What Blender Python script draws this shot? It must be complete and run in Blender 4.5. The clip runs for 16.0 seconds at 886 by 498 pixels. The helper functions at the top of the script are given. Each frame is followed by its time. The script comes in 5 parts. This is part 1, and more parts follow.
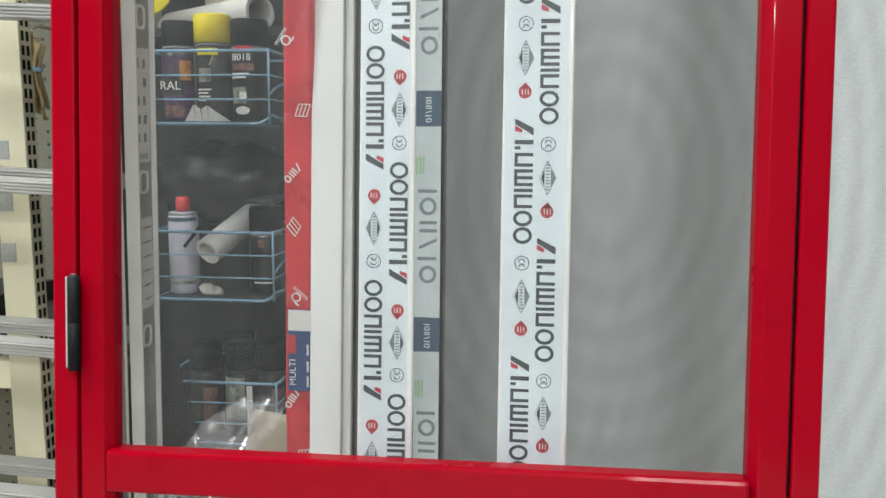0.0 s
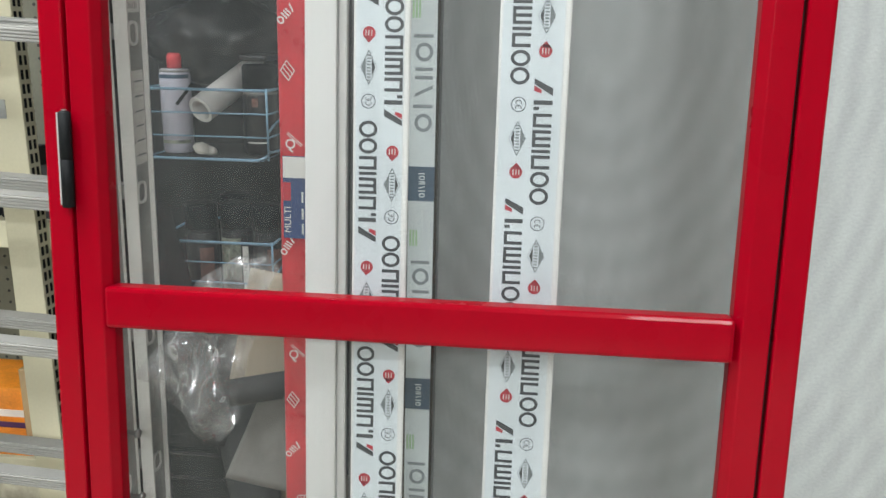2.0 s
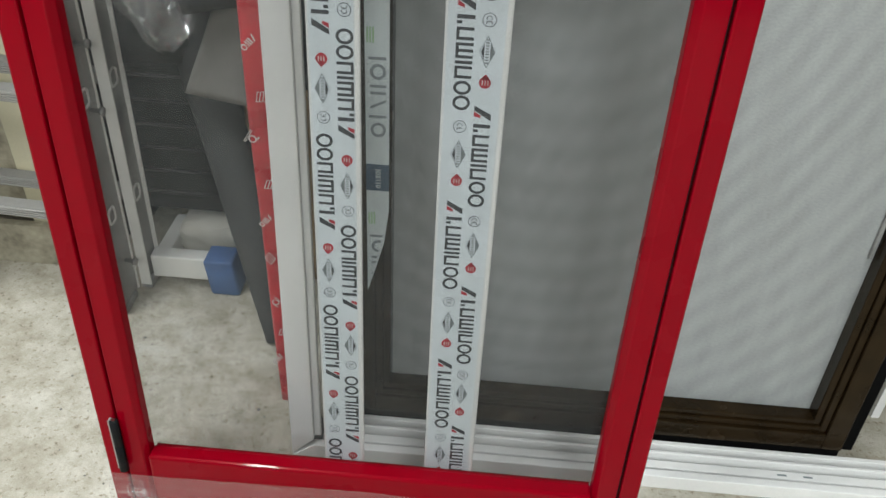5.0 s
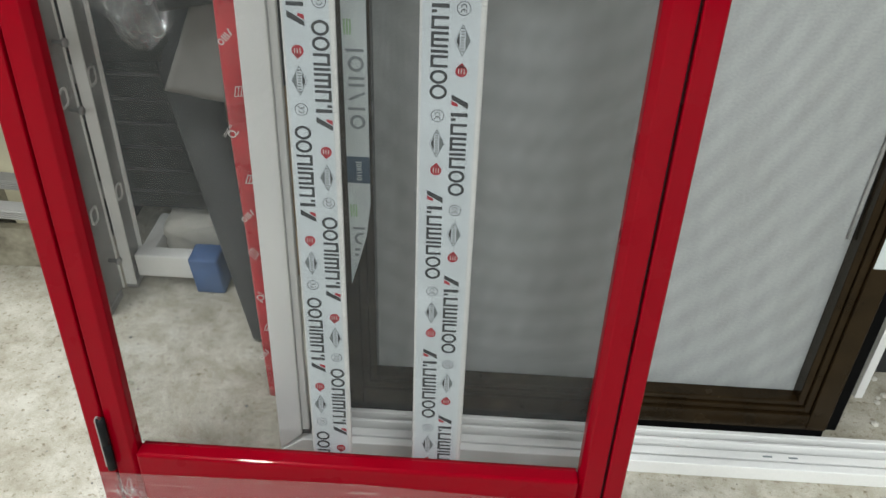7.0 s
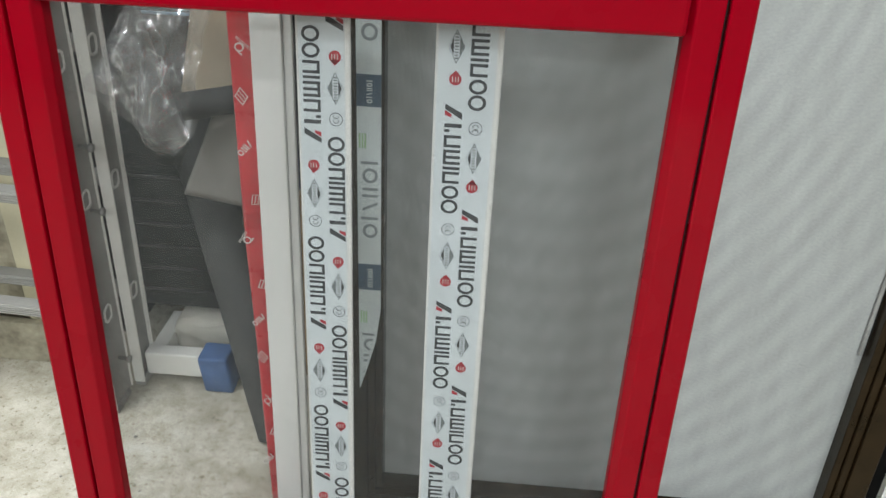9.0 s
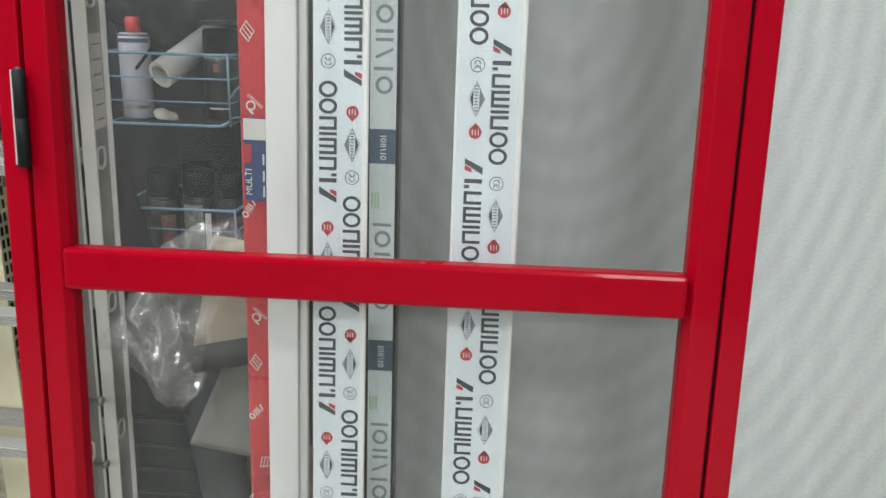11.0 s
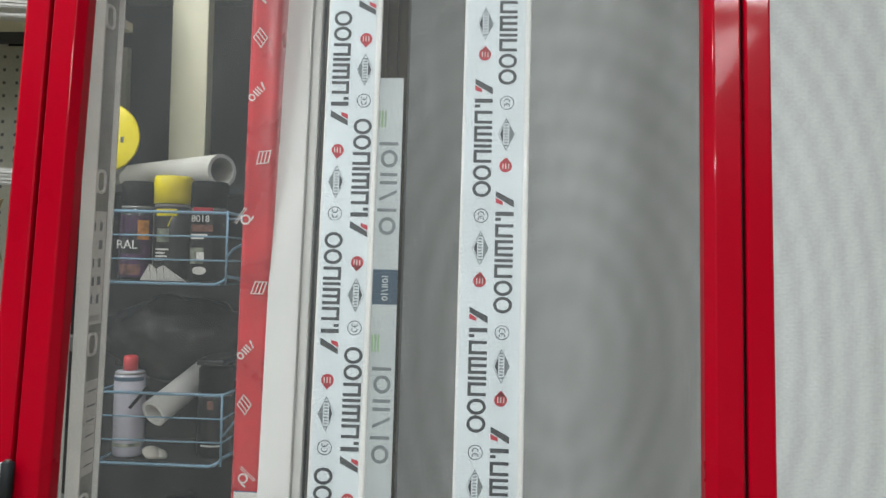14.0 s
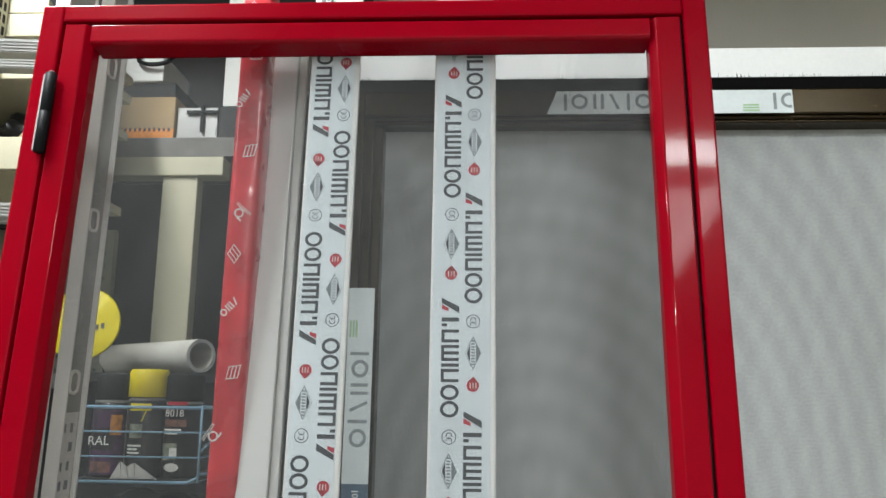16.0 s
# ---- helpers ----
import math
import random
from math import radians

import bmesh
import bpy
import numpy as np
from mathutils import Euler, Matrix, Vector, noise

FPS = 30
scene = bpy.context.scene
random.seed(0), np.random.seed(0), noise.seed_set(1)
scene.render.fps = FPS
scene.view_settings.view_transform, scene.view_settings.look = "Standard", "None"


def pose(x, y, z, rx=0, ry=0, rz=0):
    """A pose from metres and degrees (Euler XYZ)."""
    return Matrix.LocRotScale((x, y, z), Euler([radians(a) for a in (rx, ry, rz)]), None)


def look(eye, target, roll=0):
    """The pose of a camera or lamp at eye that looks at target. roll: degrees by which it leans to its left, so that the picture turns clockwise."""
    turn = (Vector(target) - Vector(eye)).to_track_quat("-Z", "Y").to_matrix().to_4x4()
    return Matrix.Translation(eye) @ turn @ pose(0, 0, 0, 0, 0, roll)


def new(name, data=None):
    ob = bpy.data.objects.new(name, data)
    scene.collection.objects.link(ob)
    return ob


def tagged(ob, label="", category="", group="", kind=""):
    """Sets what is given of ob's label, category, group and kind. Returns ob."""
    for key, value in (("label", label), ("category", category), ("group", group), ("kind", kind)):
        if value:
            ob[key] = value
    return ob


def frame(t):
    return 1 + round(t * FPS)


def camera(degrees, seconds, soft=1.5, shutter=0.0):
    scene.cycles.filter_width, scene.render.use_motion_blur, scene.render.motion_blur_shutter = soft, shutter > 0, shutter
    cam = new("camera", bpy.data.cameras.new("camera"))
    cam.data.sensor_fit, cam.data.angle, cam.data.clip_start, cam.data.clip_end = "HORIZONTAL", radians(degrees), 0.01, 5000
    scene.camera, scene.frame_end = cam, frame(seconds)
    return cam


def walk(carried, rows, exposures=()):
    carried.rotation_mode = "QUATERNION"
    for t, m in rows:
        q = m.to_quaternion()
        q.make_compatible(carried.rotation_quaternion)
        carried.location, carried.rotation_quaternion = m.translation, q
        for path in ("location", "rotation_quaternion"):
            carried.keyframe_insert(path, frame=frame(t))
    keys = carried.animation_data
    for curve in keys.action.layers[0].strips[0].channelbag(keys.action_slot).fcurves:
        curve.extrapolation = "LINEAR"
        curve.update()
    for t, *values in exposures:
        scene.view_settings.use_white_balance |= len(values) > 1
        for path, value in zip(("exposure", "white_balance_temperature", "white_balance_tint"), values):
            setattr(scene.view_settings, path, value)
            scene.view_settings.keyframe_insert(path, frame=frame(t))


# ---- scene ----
cam = camera(58.0, 16.0)
# the plane of the red door, which leans back by five degrees
DOOR = pose(0, 0.84, 0, -5, 0, 0) @ pose(0, -0.84, 0.105)
PATH = [
    (0, (0.119, -0.009, 1.175), (-0.097, 1.977, 1.078), 0.8),
    (0.5, (0.123, -0.011, 1.155), (-0.091, 1.971, 0.987), 1.0),
    (1, (0.121, -0.012, 1.143), (-0.088, 1.966, 0.932), 1.1),
    (1.5, (0.117, -0.017, 1.135), (-0.089, 1.952, 0.851), 1.3),
    (2, (0.122, -0.013, 1.113), (-0.076, 1.946, 0.762), 1.6),
    (2.5, (0.119, -0.015, 1.099), (-0.056, 1.925, 0.645), 1.7),
    (3, (0.123, -0.012, 1.071), (-0.029, 1.889, 0.469), 1.9),
    (3.5, (0.124, -0.013, 1.032), (-0.007, 1.833, 0.273), 2.4),
    (4, (0.126, -0.018, 1.004), (0.028, 1.769, 0.112), 2.6),
    (4.5, (0.143, -0.013, 0.99), (0.043, 1.72, -0.004), 2.5),
    (5, (0.142, -0.02, 0.983), (0.06, 1.671, -0.083), 3.1),
    (5.2, (0.141, -0.014, 0.983), (0.065, 1.651, -0.122), 3.0),
    (7.3, (0.161, -0.032, 0.976), (0.105, 1.669, -0.074), 2.2),
    (7.5, (0.168, -0.034, 0.974), (0.093, 1.676, -0.062), 1.8),
    (8, (0.17, -0.043, 0.958), (0.067, 1.639, -0.118), 2.1),
    (8.2, (0.149, -0.048, 0.969), (0.07, 1.621, -0.129), 3.0),
    (8.5, (0.159, -0.045, 0.964), (0.065, 1.658, -0.081), 2.7),
    (9, (0.156, -0.027, 1.003), (0.056, 1.772, 0.134), 2.7),
    (9.5, (0.157, -0.022, 1.028), (0.028, 1.856, 0.353), 2.8),
    (9.7, (0.146, -0.023, 1.043), (0.02, 1.871, 0.415), 2.6),
    (11.8, (0.133, -0.021, 1.119), (0.01, 1.958, 0.853), 1.9),
    (12, (0.134, -0.019, 1.128), (0.011, 1.965, 0.903), 2.0),
    (12.5, (0.134, -0.016, 1.15), (-0.001, 1.977, 1.05), 1.9),
    (13, (0.128, -0.021, 1.191), (-0.005, 1.975, 1.203), 2.0),
    (13.5, (0.126, -0.014, 1.22), (0.004, 1.979, 1.335), 2.3),
    (14, (0.12, -0.016, 1.244), (0.006, 1.969, 1.459), 1.7),
    (14.5, (0.134, -0.011, 1.267), (0.018, 1.965, 1.552), 0.8),
    (15, (0.138, -0.02, 1.282), (0.021, 1.94, 1.661), 0.6),
    (15.5, (0.147, -0.031, 1.311), (0.029, 1.906, 1.795), 0.9),
    (16, (0.151, -0.038, 1.339), (0.045, 1.883, 1.883), 1.0),
]
walk(cam, [(t, DOOR @ look(eye, target, roll)) for t, eye, target, roll in PATH],
     [(0, 0.24), (2.5, 0.26), (3.5, 0.24), (4.5, -0.03), (5, -0.26), (7.3, -0.2), (8.5, -0.66), (9, 0.0), (9.5, 0.12), (12, 0.26), (14, 0.08), (15, 0.04), (15.5, -0.04), (16, -0.24)])

# ---- world and lamps ----
world = bpy.data.worlds.new("world")
scene.world = world
world.use_nodes = True
world.node_tree.nodes["Background"].inputs[0].default_value = (0.75, 0.8, 0.85, 1)
world.node_tree.nodes["Background"].inputs[1].default_value = 0.02
scene.view_settings.exposure = 0.0


def area(name, eye, target, sx, sy, watts, colour):
    data = bpy.data.lights.new(name, "AREA")
    data.shape, data.size, data.size_y, data.energy, data.color = "RECTANGLE", sx, sy, watts, colour
    ob = new(name, data)
    ob.matrix_world = look(eye, target)
    return ob


COOL = (0.945, 1.0, 1.015)
# x, y, height, watts, turn of the fitting, its width
# the last two are unseen fill battens, added to brighten the left side
LAMPS = [(1.05, -1.02, 2.86, 54, 90, 0.2), (-0.1, -3.3, 2.86, 120, 90, 0.2), (0.95, -1.95, 2.86, 37, 0, 0.56), (-2.4, -0.3, 2.86, 58, 0, 0.14), (-0.82, 0.70, 2.86, 64, 0, 0.14)]
for lx, ly, lz, lw, turn, wide in LAMPS:
    lamp_light = area("tube_light", (lx, ly, lz), (lx, ly, 0), wide, 1.2, lw, COOL)
    lamp_light.matrix_world = pose(lx, ly, lz, 0, 0, turn)

# ---- materials ----


def nodes_of(m):
    m.use_nodes = True
    t = m.node_tree
    return t, t.nodes["Principled BSDF"]


def material(name, colour, rough=0.5, metal=0.0, vary=0.08, scale=12.0, fine=180.0, bump=0.0, coat=0.0, stain=None, rand=0.0):
    """A surface with colour variation at two scales and a fine relief."""
    m = bpy.data.materials.new(name)
    t, b = nodes_of(m)
    co = t.nodes.new("ShaderNodeTexCoord")
    n1, n2 = t.nodes.new("ShaderNodeTexNoise"), t.nodes.new("ShaderNodeTexNoise")
    n1.inputs["Scale"].default_value, n2.inputs["Scale"].default_value = scale, fine
    n1.inputs["Detail"].default_value, n2.inputs["Detail"].default_value = 5, 2
    for n in (n1, n2):
        t.links.new(co.outputs["Object"], n.inputs["Vector"])
    ad = t.nodes.new("ShaderNodeMath")
    ad.operation = "MULTIPLY_ADD"
    ad.inputs[1].default_value = 0.35
    t.links.new(n2.outputs["Fac"], ad.inputs[0])
    t.links.new(n1.outputs["Fac"], ad.inputs[2])
    rp = t.nodes.new("ShaderNodeValToRGB")
    rp.color_ramp.elements[0].position, rp.color_ramp.elements[1].position = 0.4, 0.95
    dark = tuple(c * (1 - 2.2 * vary) for c in colour) if stain is None else stain
    rp.color_ramp.elements[0].color = (*dark, 1)
    rp.color_ramp.elements[1].color = (*[min(1, c * (1 + vary)) for c in colour], 1)
    t.links.new(ad.outputs[0], rp.inputs[0])
    out = rp.outputs[0]
    if rand:
        oi = t.nodes.new("ShaderNodeObjectInfo")
        hs = t.nodes.new("ShaderNodeHueSaturation")
        mr = t.nodes.new("ShaderNodeMapRange")
        mr.inputs[3].default_value, mr.inputs[4].default_value = 1 - rand, 1 + rand
        t.links.new(oi.outputs["Random"], mr.inputs[0])
        t.links.new(mr.outputs[0], hs.inputs["Value"])
        t.links.new(out, hs.inputs["Color"])
        out = hs.outputs[0]
    t.links.new(out, b.inputs["Base Color"])
    b.inputs["Metallic"].default_value = metal
    mr = t.nodes.new("ShaderNodeMapRange")
    mr.inputs[3].default_value, mr.inputs[4].default_value = max(0.02, rough - 0.08), min(1, rough + 0.1)
    t.links.new(n1.outputs["Fac"], mr.inputs[0])
    t.links.new(mr.outputs[0], b.inputs["Roughness"])
    if coat:
        b.inputs["Coat Weight"].default_value, b.inputs["Coat Roughness"].default_value = coat, 0.06
    if bump:
        bp = t.nodes.new("ShaderNodeBump")
        bp.inputs["Strength"].default_value, bp.inputs["Distance"].default_value = bump, 0.004
        t.links.new(ad.outputs[0], bp.inputs["Height"])
        t.links.new(bp.outputs[0], b.inputs["Normal"])
    return m


def netting(name, colour, low, high, pitch, moire=0.0):
    """Woven insect screen: threads with gaps between them, denser in places."""
    m = bpy.data.materials.new(name)
    t, b = nodes_of(m)
    b.inputs["Base Color"].default_value = (*colour, 1)
    b.inputs["Roughness"].default_value = 0.55
    co = t.nodes.new("ShaderNodeTexCoord")
    sp = t.nodes.new("ShaderNodeSeparateXYZ")
    t.links.new(co.outputs["Object"], sp.inputs[0])
    waves = []
    for axis in ("X", "Z"):
        mu, si = t.nodes.new("ShaderNodeMath"), t.nodes.new("ShaderNodeMath")
        mu.operation, si.operation = "MULTIPLY", "SINE"
        mu.inputs[1].default_value = 2 * math.pi / pitch
        t.links.new(sp.outputs[axis], mu.inputs[0])
        t.links.new(mu.outputs[0], si.inputs[0])
        waves.append(si)
    mx = t.nodes.new("ShaderNodeMath")
    mx.operation = "MAXIMUM"
    for k in (0, 1):
        t.links.new(waves[k].outputs[0], mx.inputs[k])
    ns = t.nodes.new("ShaderNodeTexNoise")
    mp = t.nodes.new("ShaderNodeMapping")
    mp.inputs["Scale"].default_value = (30, 30, 5)
    t.links.new(co.outputs["Object"], mp.inputs[0])
    t.links.new(mp.outputs[0], ns.inputs["Vector"])
    ns.inputs["Scale"].default_value, ns.inputs["Detail"].default_value = 1.0, 4
    a1 = t.nodes.new("ShaderNodeMapRange")
    a1.inputs[1].default_value, a1.inputs[2].default_value = -1, 1
    a1.inputs[3].default_value, a1.inputs[4].default_value = low, high
    t.links.new(mx.outputs[0], a1.inputs[0])
    a2 = t.nodes.new("ShaderNodeMapRange")
    a2.inputs[1].default_value, a2.inputs[2].default_value = 0.3, 0.7
    a2.inputs[3].default_value, a2.inputs[4].default_value = 0.93, 1.07
    t.links.new(ns.outputs["Fac"], a2.inputs[0])
    pr = t.nodes.new("ShaderNodeMath")
    pr.operation = "MULTIPLY"
    t.links.new(a1.outputs[0], pr.inputs[0])
    t.links.new(a2.outputs[0], pr.inputs[1])
    if moire:
        # broad soft bands of moire light, painted into the thread colour, cross; runs differ
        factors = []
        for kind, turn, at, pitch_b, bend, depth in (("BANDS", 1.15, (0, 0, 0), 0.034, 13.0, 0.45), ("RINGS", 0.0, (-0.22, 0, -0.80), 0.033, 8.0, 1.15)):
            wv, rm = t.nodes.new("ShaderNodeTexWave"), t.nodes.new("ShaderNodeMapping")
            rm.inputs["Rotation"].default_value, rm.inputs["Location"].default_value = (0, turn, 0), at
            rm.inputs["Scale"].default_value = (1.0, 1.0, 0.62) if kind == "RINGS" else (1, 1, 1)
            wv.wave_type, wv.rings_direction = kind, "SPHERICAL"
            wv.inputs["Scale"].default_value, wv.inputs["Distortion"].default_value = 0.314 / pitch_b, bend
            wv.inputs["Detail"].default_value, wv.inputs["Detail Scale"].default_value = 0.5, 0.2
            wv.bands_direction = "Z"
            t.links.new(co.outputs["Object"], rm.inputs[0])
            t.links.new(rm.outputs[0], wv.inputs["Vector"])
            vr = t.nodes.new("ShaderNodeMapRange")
            vr.inputs[3].default_value, vr.inputs[4].default_value = 1 - moire * depth, 1 + moire * depth
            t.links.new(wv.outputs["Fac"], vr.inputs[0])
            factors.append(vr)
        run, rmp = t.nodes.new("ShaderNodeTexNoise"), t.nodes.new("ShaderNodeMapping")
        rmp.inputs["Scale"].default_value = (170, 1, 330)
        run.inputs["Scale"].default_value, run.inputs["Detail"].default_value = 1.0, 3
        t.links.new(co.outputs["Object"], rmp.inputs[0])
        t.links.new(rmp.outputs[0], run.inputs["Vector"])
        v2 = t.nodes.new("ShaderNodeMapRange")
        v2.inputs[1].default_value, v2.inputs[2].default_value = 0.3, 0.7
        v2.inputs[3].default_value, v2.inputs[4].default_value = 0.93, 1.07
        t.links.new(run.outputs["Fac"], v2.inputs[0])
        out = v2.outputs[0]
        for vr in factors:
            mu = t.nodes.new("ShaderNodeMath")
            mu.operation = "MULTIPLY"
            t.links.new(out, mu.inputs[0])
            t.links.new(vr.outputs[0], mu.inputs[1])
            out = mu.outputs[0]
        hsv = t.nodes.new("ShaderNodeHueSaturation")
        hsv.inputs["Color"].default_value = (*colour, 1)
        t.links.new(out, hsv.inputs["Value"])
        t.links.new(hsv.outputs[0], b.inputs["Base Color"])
    tr, mi = t.nodes.new("ShaderNodeBsdfTransparent"), t.nodes.new("ShaderNodeMixShader")
    t.links.new(pr.outputs[0], mi.inputs[0])
    t.links.new(tr.outputs[0], mi.inputs[1])
    t.links.new(b.outputs[0], mi.inputs[2])
    t.links.new(mi.outputs[0], t.nodes["Material Output"].inputs[0])
    return m


def film_plastic(name, tint, white, crease):
    """Thin clear plastic: mostly see-through and glossy, with crease glints painted as white lines."""
    m = bpy.data.materials.new(name)
    t, b = nodes_of(m)
    b.inputs["Base Color"].default_value = (*tint, 1)
    b.inputs["Roughness"].default_value = 0.16
    b.inputs["Specular IOR Level"].default_value = 0.7
    co, ns, bp = t.nodes.new("ShaderNodeTexCoord"), t.nodes.new("ShaderNodeTexNoise"), t.nodes.new("ShaderNodeBump")
    mp = t.nodes.new("ShaderNodeMapping")
    mp.inputs["Scale"].default_value = crease
    t.links.new(co.outputs["Object"], mp.inputs[0])
    t.links.new(mp.outputs[0], ns.inputs["Vector"])
    ns.inputs["Scale"].default_value, ns.inputs["Detail"].default_value = 1.0, 1.5
    bp.inputs["Strength"].default_value, bp.inputs["Distance"].default_value = 0.5, 0.012
    t.links.new(ns.outputs["Fac"], bp.inputs["Height"])
    t.links.new(bp.outputs[0], b.inputs["Normal"])
    # sharp white lines along noise contours, painted as the glints of folds
    ab, df = t.nodes.new("ShaderNodeMath"), t.nodes.new("ShaderNodeMath")
    df.operation, ab.operation = "SUBTRACT", "ABSOLUTE"
    df.inputs[1].default_value = 0.5
    t.links.new(ns.outputs["Fac"], df.inputs[0])
    t.links.new(df.outputs[0], ab.inputs[0])
    lw = t.nodes.new("ShaderNodeMapRange")
    lw.inputs[1].default_value, lw.inputs[2].default_value = 0.0, 0.016
    lw.inputs[3].default_value, lw.inputs[4].default_value = white * 3.2, white
    t.links.new(ab.outputs[0], lw.inputs[0])
    gl, both = t.nodes.new("ShaderNodeBsdfGlossy"), t.nodes.new("ShaderNodeMixShader")
    gl.inputs["Roughness"].default_value = 0.15
    t.links.new(bp.outputs[0], gl.inputs["Normal"])
    both.inputs[0].default_value = 0.42
    t.links.new(b.outputs[0], both.inputs[1])
    t.links.new(gl.outputs[0], both.inputs[2])
    tr, mi = t.nodes.new("ShaderNodeBsdfTransparent"), t.nodes.new("ShaderNodeMixShader")
    t.links.new(lw.outputs[0], mi.inputs[0])
    t.links.new(tr.outputs[0], mi.inputs[1])
    t.links.new(both.outputs[0], mi.inputs[2])
    t.links.new(mi.outputs[0], t.nodes["Material Output"].inputs[0])
    return m


def concrete(name):
    """Trowelled concrete: warm grey with tan patches, fine grit, pits, dark specks and hair cracks."""
    m = bpy.data.materials.new(name)
    t, b = nodes_of(m)
    co = t.nodes.new("ShaderNodeTexCoord")

    def noise_tex(scale, detail, rough=0.55, warp=0.0):
        n = t.nodes.new("ShaderNodeTexNoise")
        n.inputs["Scale"].default_value, n.inputs["Detail"].default_value = scale, detail
        n.inputs["Roughness"].default_value, n.inputs["Distortion"].default_value = rough, warp
        t.links.new(co.outputs["Object"], n.inputs["Vector"])
        return n.outputs["Fac"]

    def ramp(fac, p0, c0, p1, c1):
        r = t.nodes.new("ShaderNodeValToRGB")
        r.color_ramp.elements[0].position, r.color_ramp.elements[1].position = p0, p1
        r.color_ramp.elements[0].color, r.color_ramp.elements[1].color = (*c0, 1), (*c1, 1)
        t.links.new(fac, r.inputs[0])
        return r.outputs[0]

    broad, mid, fine, grit = noise_tex(3.1, 9, 0.68), noise_tex(19, 9, 0.7), noise_tex(95, 4, 0.6), noise_tex(420, 2)
    vein = noise_tex(2.4, 4, 0.6, 0.6)
    df, ab = t.nodes.new("ShaderNodeMath"), t.nodes.new("ShaderNodeMath")
    df.operation, ab.operation = "SUBTRACT", "ABSOLUTE"
    df.inputs[1].default_value = 0.5
    t.links.new(vein, df.inputs[0])
    t.links.new(df.outputs[0], ab.inputs[0])
    out = ramp(broad, 0.36, (0.38, 0.355, 0.29), 0.62, (0.545, 0.525, 0.465))
    for other in (ramp(mid, 0.36, (0.74, 0.71, 0.64), 0.60, (1.08, 1.08, 1.07)),
                  ramp(fine, 0.30, (0.50, 0.45, 0.37), 0.43, (1, 1, 1)),
                  ramp(grit, 0.3, (0.86, 0.86, 0.86), 0.65, (1.06, 1.06, 1.06)),
                  ramp(ab.outputs[0], 0.0, (0.90, 0.885, 0.86), 0.005, (1, 1, 1))):
        mu = t.nodes.new("ShaderNodeMix")
        mu.data_type, mu.blend_type = "RGBA", "MULTIPLY"
        mu.inputs["Factor"].default_value = 1.0
        t.links.new(out, mu.inputs["A"])
        t.links.new(other, mu.inputs["B"])
        out = mu.outputs["Result"]
    t.links.new(out, b.inputs["Base Color"])
    b.inputs["Roughness"].default_value = 0.8
    ad = t.nodes.new("ShaderNodeMath")
    t.links.new(fine, ad.inputs[0])
    t.links.new(mid, ad.inputs[1])
    bp = t.nodes.new("ShaderNodeBump")
    bp.inputs["Strength"].default_value, bp.inputs["Distance"].default_value = 0.5, 0.0035
    t.links.new(ad.outputs[0], bp.inputs["Height"])
    t.links.new(bp.outputs[0], b.inputs["Normal"])
    return m


def pegboard(name, colour):
    """Painted steel panel with a grid of punched holes."""
    m = material(name, colour, 0.45, vary=0.12, scale=5, bump=0.05)
    t, b = m.node_tree, m.node_tree.nodes["Principled BSDF"]
    src = b.inputs["Base Color"].links[0].from_socket
    co, mp = t.nodes.new("ShaderNodeTexCoord"), t.nodes.new("ShaderNodeVectorMath")
    mp.operation = "SCALE"
    mp.inputs["Scale"].default_value = 1 / 0.03
    t.links.new(co.outputs["Object"], mp.inputs[0])
    fr = t.nodes.new("ShaderNodeVectorMath")
    fr.operation = "FRACTION"
    t.links.new(mp.outputs[0], fr.inputs[0])
    mk = t.nodes.new("ShaderNodeVectorMath")
    mk.operation = "MULTIPLY"
    mk.inputs[1].default_value = (1, 0, 1)
    t.links.new(fr.outputs[0], mk.inputs[0])
    ds = t.nodes.new("ShaderNodeVectorMath")
    ds.operation = "DISTANCE"
    ds.inputs[1].default_value = (0.5, 0, 0.5)
    t.links.new(mk.outputs[0], ds.inputs[0])
    lt = t.nodes.new("ShaderNodeMath")
    lt.operation = "LESS_THAN"
    lt.inputs[1].default_value = 0.13
    t.links.new(ds.outputs["Value"], lt.inputs[0])
    mi = t.nodes.new("ShaderNodeMix")
    mi.data_type = "RGBA"
    mi.inputs["B"].default_value = (0.015, 0.015, 0.015, 1)
    t.links.new(lt.outputs[0], mi.inputs["Factor"])
    t.links.new(src, mi.inputs["A"])
    t.links.new(mi.outputs["Result"], b.inputs["Base Color"])
    return m


RED = material("red_powder_coat", (0.235, 0.0, 0.007), 0.28, vary=0.04, scale=6, fine=700, bump=0.02, coat=0.22)
RED.node_tree.nodes["Principled BSDF"].inputs["Specular IOR Level"].default_value = 0.03
BLACK = material("black_plastic", (0.008, 0.009, 0.010), 0.55, vary=0.2, scale=30)
BLACK.node_tree.nodes["Principled BSDF"].inputs["Specular IOR Level"].default_value = 0.12
GAP_DARK = material("black_gap", (0.006, 0.006, 0.006), 0.7, vary=0.2)
STEEL = material("hinge_pin_steel", (0.45, 0.44, 0.4), 0.3, metal=1.0, vary=0.1)
WHITE = material("white_powder_coat", (0.86, 0.86, 0.84), 0.35, vary=0.04, scale=5, coat=0.2)
# white profile with the shade of its grooves put into a grey colour
WHITE_SHADED = material("shaded_white_groove", (0.20, 0.20, 0.195), 0.5, vary=0.08)
TAPE = material("pale_protective_tape", (0.76, 0.83, 0.87), 0.4, vary=0.05, scale=9, fine=90, bump=0.03)
INK = material("dark_grey_ink", (0.055, 0.06, 0.066), 0.5, vary=0.15, scale=60)
